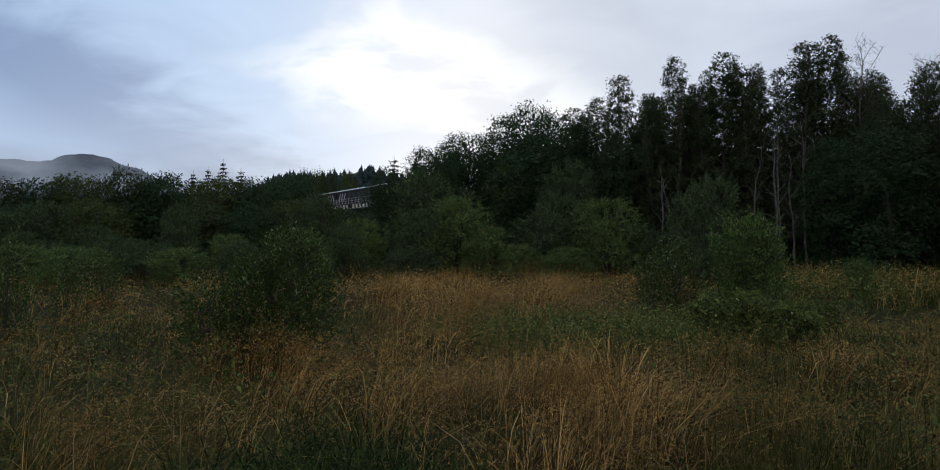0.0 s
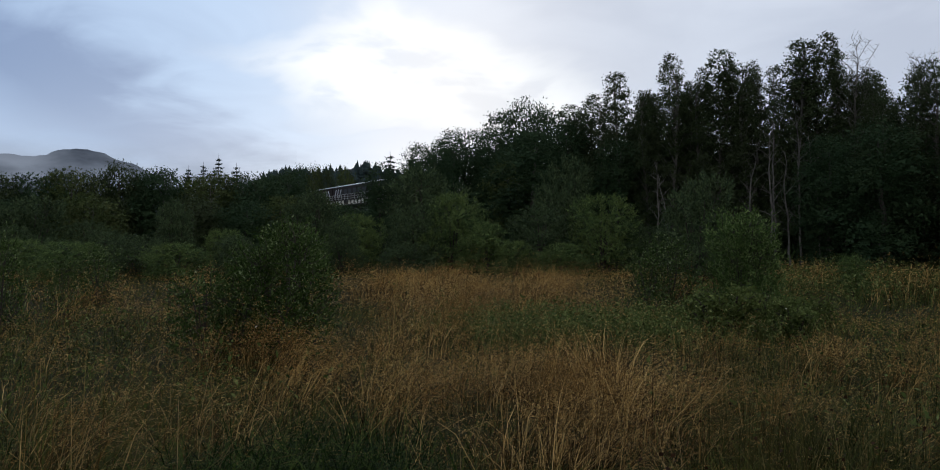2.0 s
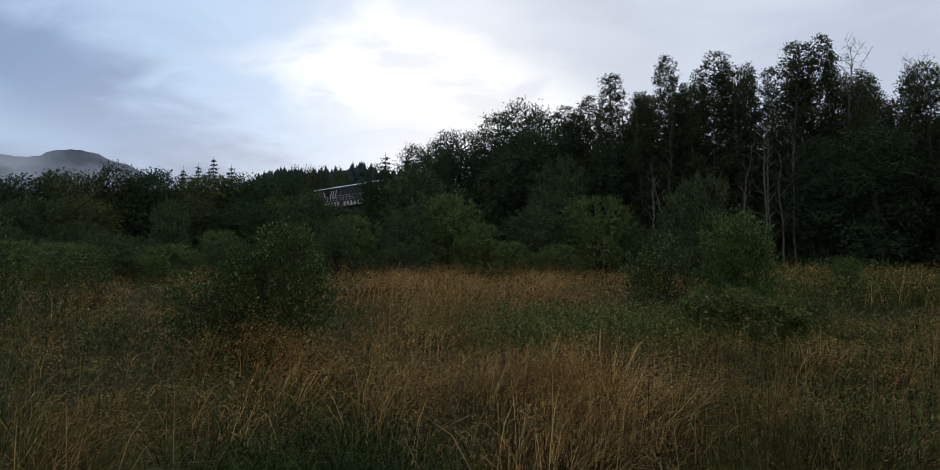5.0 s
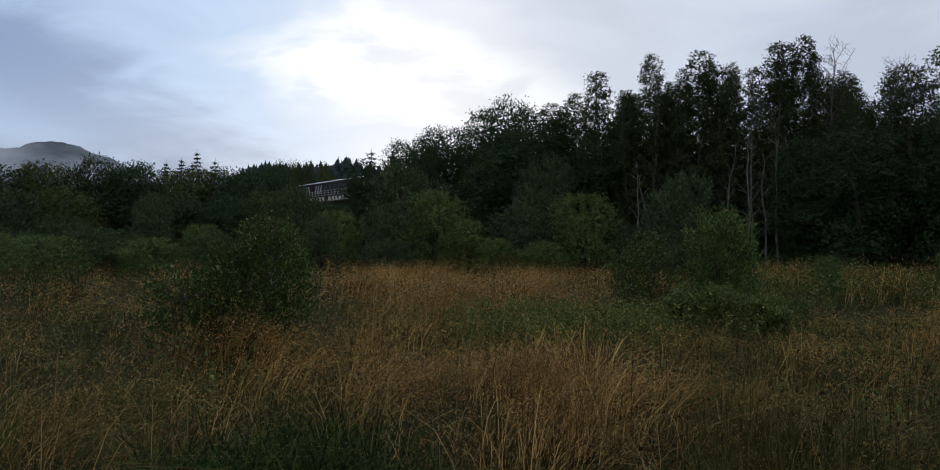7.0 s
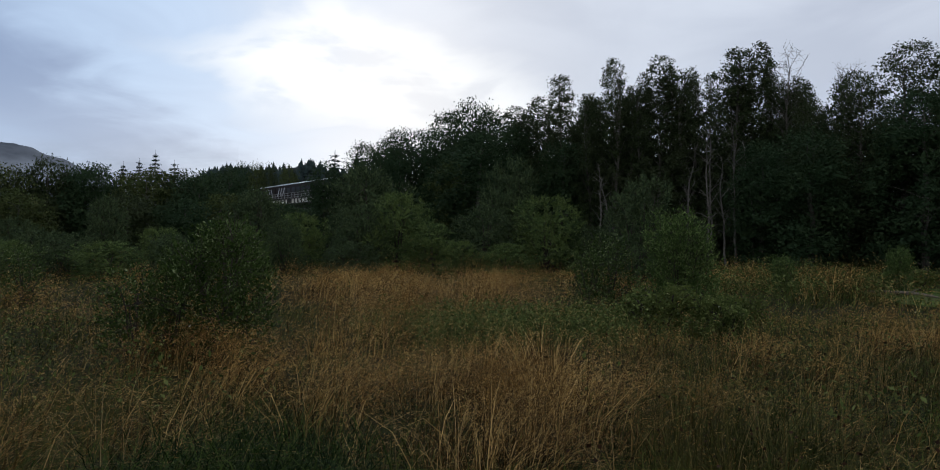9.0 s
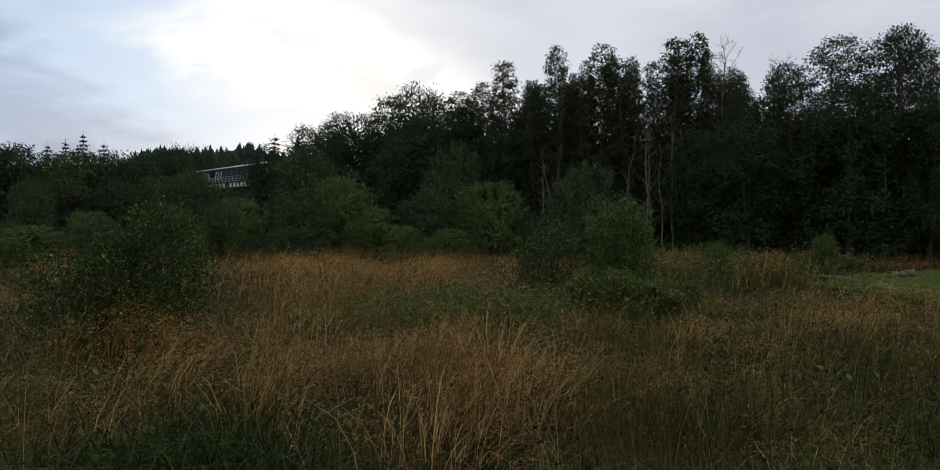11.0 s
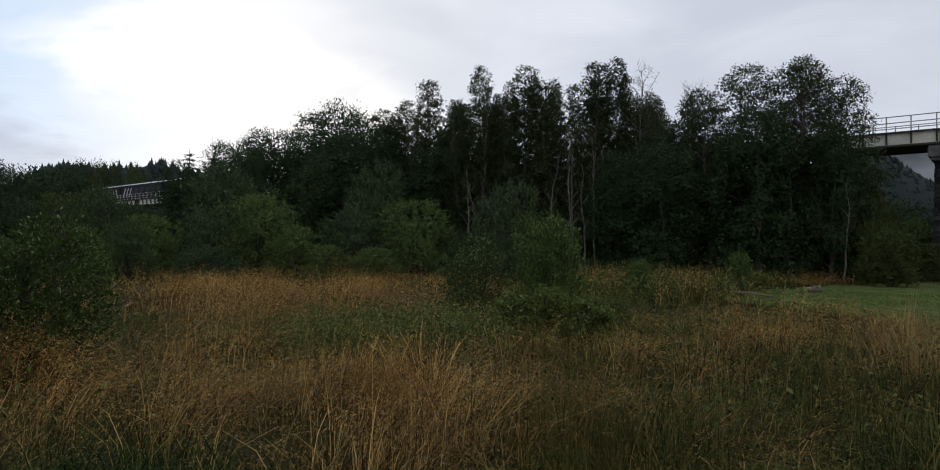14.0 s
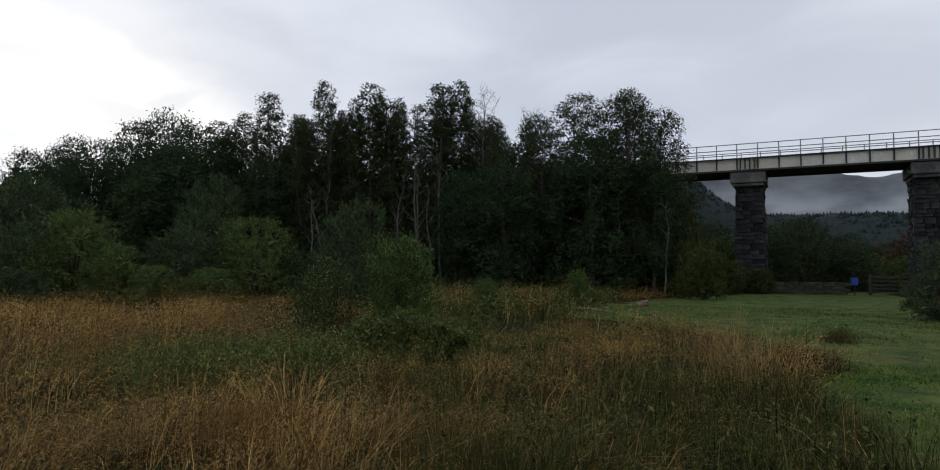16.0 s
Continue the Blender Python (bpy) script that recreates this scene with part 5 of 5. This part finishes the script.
full_clumps(3, -2.2, 8.1, 0.35, 0.2, 0.12, 80, 0.7, 0.005, (10, 0.04, 0.004), 1.2)
full_clumps(4, 3.4, 7.3, 0.5, 0.5, 0.15, 110, 0.8, 0.006, (10, 0.04, 0.004), 1.2)
full_clumps(4, 6.2, 8.6, 0.9, 0.6, 0.16, 110, 0.75, 0.007, (9, 0.045, 0.005), 1.2)
full_clumps(14, 0.4, 18.5, 3.0, 1.6, 0.35, 150, 1.0, 0.012, (8, 0.08, 0.009), 0.8)
# single long straws bowing over the rest
x, y = scatter(520, 2.6, 12.0, -46, 72, 0.3, 5)
keep = clear(x, y) & ~on_mown(x, y)
x, y = x[keep], y[keep]
blades("straw_stems", x, y, rng.uniform(0.7, 1.15, len(x)), rng.uniform(0.0022, 0.0042, len(x)), rng.uniform(0.2, 1.5, len(x)), STRAW, rng,
       "long pale straw stems bowing over the grass", "grass", 5, tipdroop=0.5)
# loose sheaves of long stems arching over one way
for cx, cy, n, bow in ((-2.1, 3.5, 24, 0.25), (-1.6, 3.9, 16, 0.15), (-2.7, 4.1, 22, 0.5), (-0.75, 6.4, 26, 0.1), (1.9, 6.3, 34, -0.4), (0.2, 4.6, 14, 0.3), (2.8, 5.6, 24, 2.6), (-3.2, 7.6, 26, 0.0), (4.6, 6.2, 22, 0.4), (1.2, 4.0, 12, 2.4)):
    x, y = cx + rng.normal(size=n) * 0.16, cy + rng.normal(size=n) * 0.16
    blades("straw_stems", x, y, rng.uniform(0.6, 0.98, n), rng.uniform(0.0024, 0.0044, n), rng.uniform(0.45, 1.5, n), STRAW, rng,
           "sheaf of long straw stems arching over the grass", "grass", 7, tipdroop=0.5, az=bow + rng.normal(size=n) * 0.45)
# behind and beside the camera
x, y = scatter(14000, 1.3, 14.0, 72, 314, 0.16, 24)
keep = clear(x, y) & ~on_mown(x, y)
x, y = x[keep], y[keep]
blades("dry_grass", x, y, height_at(x, y, 0.8), np.full(len(x), 0.010), rng.uniform(0.05, 0.9, len(x)), GOLD, rng,
       "tall dry golden hair grass with feathery seed heads", "grass", 2, plume=(1, 0.08, 0.008))
x, y = scatter(12000, 1.2, 12.0, 60, 320, 0.2, 12)
keep = clear(x, y) & ~on_mown(x, y)
x, y = x[keep], y[keep]
blades("green_grass", x, y, height_at(x, y, 0.45), np.full(len(x), 0.014), rng.uniform(0.2, 1.2, len(x)), GREEN, rng,
       "rough green meadow grass among the dry stems", "grass", 2)
# trodden short grass where the camera stands
r_, a_ = np.sqrt(rng.uniform(0, 1.6, 5000)), rng.uniform(0, 2 * np.pi, 5000)
blades("trodden_grass", np.cos(a_) * r_, np.sin(a_) * r_ + 0.2, rng.uniform(0.05, 0.2, 5000), np.full(5000, 0.008), rng.uniform(0.5, 1.6, 5000), GREEN, rng,
       "short trodden grass flattened underfoot", "grass", 2)
# lush tuft close by
x, y = rng.normal(size=3800) * 0.36 - 1.0, rng.normal(size=3800) * 0.5 + 3.8
keep = clear(x, y)
x, y = x[keep], y[keep]
blades("lush_grass", x, y, rng.uniform(0.3, 0.7, len(x)), rng.uniform(0.007, 0.014, len(x)), rng.uniform(0.4, 1.5, len(x)), LUSH, rng,
       "lush fresh green grass in a hollow of the meadow", "grass", 3)
for cx, cy, n in ((1.7, 3.3, 900), (2.7, 3.5, 700), (3.6, 3.0, 700)):
    x, y = cx + rng.normal(size=n) * 0.26, cy + rng.normal(size=n) * 0.2
    blades("fresh_grass", x, y, rng.uniform(0.18, 0.45, n), rng.uniform(0.005, 0.010, n), rng.uniform(0.4, 1.5, n), HERB, rng,
           "fresh pale green grass tufts between the rushes", "grass", 3)
# rushes
x, y = scatter(5000, 2.6, 9.0, 18, 62, 0.15, 70)
keep = clear(x, y) & ~on_mown(x, y)
x, y = x[keep], y[keep]
blades("rushes", x, y, rng.uniform(0.45, 0.85, len(x)), rng.uniform(0.005, 0.008, len(x)), rng.uniform(0.05, 1.0, len(x)), RUSH, rng,
       "dark green rushes with small brown flower heads", "rush", 3)


def herb_patch(name, x, y, h, mat, label, leaves=9, size=0.07):
    """Upright leafy stems: nettles and mint, one mesh."""
    n = len(x)
    pts = []
    for k in range(leaves):
        f = (k + 1) / leaves
        pts.append(np.stack([x + rng.normal(size=n) * 0.03, y + rng.normal(size=n) * 0.03, h * f], -1))
    return tagged(new(name, leaf_mesh(name, np.concatenate(pts), size, mat, rng, 0.5, 0.15, 0.7)), label, "herbs", "", "stuff")


x, y = rng.normal(size=3000) * 1.3 + 1.9, rng.normal(size=3000) * 0.9 + 10.9
blades("green_grass", x, y, height_at(x, y, 0.62), np.full(len(x), 0.010), rng.uniform(0.1, 0.9, len(x)), HERB, rng, "pale green grass blades among the meadow herbs", "grass", 3)
x, y = rng.normal(size=1200) * 1.2 + 2.0, rng.normal(size=1200) * 0.8 + 11.0
herb_patch("meadow_herbs", x, y, height_at(x, y, 0.62), HERB, "grey-green leafy meadow herbs in a patch", 10, 0.055)
x, y = scatter(2600, 5.0, 26.0, -45, 65, 0.35, 14)
keep = (wet(x, y) > 0.42) & ~on_mown(x, y)
x, y = x[keep], y[keep]
herb_patch("meadow_herbs", x, y, height_at(x, y, 0.6), HERB, "scattered leafy green herbs in the grass", 8, 0.055)
x, y = scatter(1500, 20.0, 32.0, 23, 50, 0.6, 22)
keep = ~on_mown(x, y)
x, y = x[keep], y[keep]
herb_patch("meadow_herbs", x, y, height_at(x, y, 0.85), HERB, "rank leafy herbs along the foot of the trees", 9, 0.10)
# flower and seed heads
x, y = scatter(150, 6.0, 20.0, -40, 66, 0.6, 4)
keep = ~on_mown(x, y)
x, y = x[keep], y[keep]
pts = np.stack([x, y, height_at(x, y, 0.72)], -1)
tagged(new("flower_heads", leaf_mesh("flower_heads", pts, 0.024, FLOWER, rng, 0.9, 0, 0.8)), "small pale flower heads above the grass", "flowers", "", "stuff")
x, y = scatter(1000, 2.4, 8.0, 14, 66, 0.25, 20)
keep = clear(x, y) & ~on_mown(x, y)
x, y = x[keep], y[keep]
pts = np.stack([x, y, rng.uniform(0.35, 0.8, len(x))], -1)
tagged(new("seed_heads", leaf_mesh("seed_heads", pts, 0.022, SEED, rng, 0.8, 0, 0.3)), "small dark brown knapweed and rush heads", "seed heads", "", "stuff")
# short turf on the mown strip
x, y = scatter(36000, 3.5, 13.0, 25, 75, 0.2, 5)
x2, y2 = scatter(26000, 13.0, 30.0, 25, 75, 0.3, 5)
x, y = np.concatenate([x, x2]), np.concatenate([y, y2])
keep = on_mown(x, y)
x, y = x[keep], y[keep]
blades("mown_grass", x, y, rng.uniform(0.03, 0.09, len(x)) * (0.5 + hash_noise(x, y, 0.6, 41)), 0.006 + 0.0012 * np.hypot(x, y), rng.uniform(0.3, 1.2, len(x)), MOWN, rng,
       "short mown green grass with a little dew", "grass", 2, 0.05)


x, y = scatter(8500, 5.0, 30.0, 34, 68, 0.26, 30)
keep = on_mown(x, y)
x, y = x[keep], y[keep]
blades("rough_grass", x, y, rng.uniform(0.07, 0.2, len(x)), 0.006 + 0.0008 * np.hypot(x, y), rng.uniform(0.3, 1.4, len(x)), LUSH, rng,
       "darker uncut tufts left in the mown grass", "grass", 2)


def tussock(x, y, h, r, n, seed, label, mat=GOLD):
    g = np.random.default_rng(seed)
    a, d = g.uniform(0, 2 * np.pi, n), np.abs(g.normal(size=n)) * r * 0.24
    ob = new("grass_tussock")
    ob.location = (x, y, 0)
    b = blades("tuft", np.cos(a) * d, np.sin(a) * d, h * g.uniform(0.5, 1.15, n), g.uniform(0.003, 0.008, n), g.uniform(0.05, 1.4, n), mat, g, "", "", 4)
    b.parent = ob
    return tagged(ob, label, "grass tussock", "tussocks")


tussock(7.5, 6.9, 1.2, 1.1, 420, 1, "tall straw-coloured grass tussock at the path's edge", STRAW)
tussock(8.3, 7.6, 0.85, 1.1, 380, 2, "straw-coloured grass tussock at the path's edge")
tussock(8.9, 8.6, 0.7, 1.1, 320, 3, "straw-coloured grass tussock at the path's edge")
tussock(13.4, 9.2, 0.5, 1.1, 600, 4, "low dark sedge tussock standing in the mown strip", RUSH)
tussock(9.6, 7.2, 0.42, 1.0, 500, 5, "flattened brown grass tussock in the mown strip")
tussock(14.4, 9.7, 0.4, 0.9, 400, 6, "low dark sedge tussock standing in the mown strip", RUSH)
tussock(5.7, 4.1, 0.5, 0.9, 420, 7, "green rush tussock with dark seed heads by the path", RUSH)
tussock(6.4, 5.0, 0.45, 0.8, 360, 8, "green rush tussock with dark seed heads by the path", RUSH)
tussock(7.4, 5.4, 0.14, 0.5, 160, 9, "low dark sedge tussock standing in the mown strip", RUSH)

# ---- wall, gate, fence and small things under the viaduct ----
def lay(ob, a, b):
    """Puts ob's x axis along the way from a to b on the ground."""
    ob.matrix_basis = pose(a[0], a[1], 0, 0, 0, math.degrees(math.atan2(b[1] - a[1], b[0] - a[0])))


def stone_wall(a, b, height, label):
    ob = new("stone_wall")
    lay(ob, a, b)
    L = math.hypot(b[0] - a[0], b[1] - a[1])
    part("core", box_mesh("core", (L, 0.4, height - 0.1), MORTAR, (L / 2, 0, (height - 0.1) / 2 - 0.05)), ob, "dark rubble core")
    r = random.Random(8)
    kinds = [stone_block("stone", 0.4, 0.2, 0.34, 40 + i, WALLSTONE) for i in range(5)]
    for row in range(int(height / 0.19)):
        for side in (-0.17, 0.17):
            x = r.uniform(-0.1, 0.05)
            while x < L - 0.1:
                w = r.uniform(0.24, 0.55)
                st = new("stone", r.choice(kinds))
                st.parent = ob
                st.matrix_basis = Matrix.Translation((x + w / 2, side + r.uniform(-0.03, 0.03), 0.1 + row * 0.19)) @ Euler((r.uniform(-.08, .08), r.uniform(-.08, .08), r.uniform(-.1, .1))).to_matrix().to_4x4() @ Matrix.Diagonal((w / 0.4 * 0.97, 1, r.uniform(0.85, 1.08), 1))
                x += w
    return tagged(ob, label, "wall", "field boundary")


def timber(name, size, seed, at=(0, 0, 0)):
    r = random.Random(seed)
    bm = add_box(bmesh.new(), size, at, min(size) * 0.12)
    for v in bm.verts:
        v.co += Vector((r.uniform(-1, 1), r.uniform(-1, 1), r.uniform(-1, 1))) * 0.006
    return bm_mesh(name, bm, WOOD)


def gate(a, b, label):
    ob = new("field_gate")
    lay(ob, a, b)
    L = math.hypot(b[0] - a[0], b[1] - a[1])
    for x in (0.0, L):
        part("gate_post", timber("gate_post", (0.16, 0.16, 1.35), 3, (x, 0, 0.6)), ob)
    for i, z in enumerate((0.22, 0.42, 0.64, 0.88, 1.12)):
        part("bar", timber("bar", (L - 0.2, 0.035, 0.09), 10 + i, (L / 2, 0, z)), ob)
    for x in (0.16, L / 2, L - 0.16):
        part("upright", timber("upright", (0.09, 0.04, 1.05), 20, (x, 0.04, 0.68)), ob)
    bm = add_box(bmesh.new(), (math.hypot(L - 0.4, 0.9), 0.04, 0.08))
    bmesh.ops.transform(bm, matrix=Matrix.Translation((L / 2, 0.045, 0.67)) @ Euler((0, -math.atan2(0.9, L - 0.4), 0)).to_matrix().to_4x4(), verts=bm.verts)
    part("brace", bm_mesh("brace", bm, WOOD), ob)
    return tagged(ob, label, "gate", "field boundary")


def sign_board(x, y, turn, label):
    """A small blue board on a stake."""
    ob = new("sign_board")
    ob.matrix_basis = pose(x, y, 0, 0, 0, turn)
    part("stake", timber("stake", (0.07, 0.07, 1.3), 77, (0, 0.05, 0.6)), ob)
    part("board", box_mesh("board", (0.38, 0.02, 0.44), BLUE, (0, 0, 0.86), 0.006), ob, "plain blue board")
    return tagged(ob, label, "sign", "")


stone_wall((35.6, 29.6), (38.9, 24.8), 0.85, "low mossy dry stone wall under the viaduct")
sign_board(38.95, 24.2, -58, "blue board on a wooden stake by the gate")
gate((39.5, 23.6), (41.1, 20.9), "weathered five-bar wooden field gate")
for i, (x, y) in enumerate(((35.3, 30.0), (41.6, 20.1), (42.6, 18.4), (43.6, 16.7))):
    p = new("fence_post", timber("fence_post", (0.11, 0.11, 1.4), 60 + i, (0, 0, 0.6)))
    p.matrix_basis = pose(x, y, 0, 1.5, -2, 30 * i)
    tagged(p, "grey weathered wooden fence post", "fence post", "field boundary")


def log(x, y, length, r, turn, label):
    """A broken bleached log with a forked stub, lying in the grass."""
    g = np.random.default_rng(31)
    ob = new("log")
    ob.matrix_basis = pose(x, y, r + 0.05, 0, 4, turn)
    t = Tubes()
    t.add(bent(g, (-length / 2, 0, 0), (length / 2, 0, 0.02), 8, 0.06, 0.012), np.array([0.3, 0.95, 1, 0.97, 0.92, 0.88, 0.8, 0.3]) * r, 9)
    part("stem", t.mesh("stem", LOGWOOD), ob)
    t = Tubes()
    t.add(bent(g, (0.1, 0, 0.02), (0.5, 0.12, 0.3), 5, 0.02, 0.01), np.array([0.6, 0.5, 0.42, 0.34, 0.1]) * r, 7)
    part("stub", t.mesh("stub", LOGWOOD), ob)
    return tagged(ob, label, "log", "")


log(18.5, 20.1, 1.1, 0.12, 20, "bleached broken log lying at the edge of the mown grass")
log(14.9, 19.5, 2.2, 0.05, -40, "thin pale fallen branch lying on the mown grass")

# the two near piers, laid stone by stone
pier(0.0, True, "dark coursed stone viaduct pier with a concrete cap", -1)
pier(-SPAN, True, "dark coursed stone viaduct pier with a concrete cap", 1)
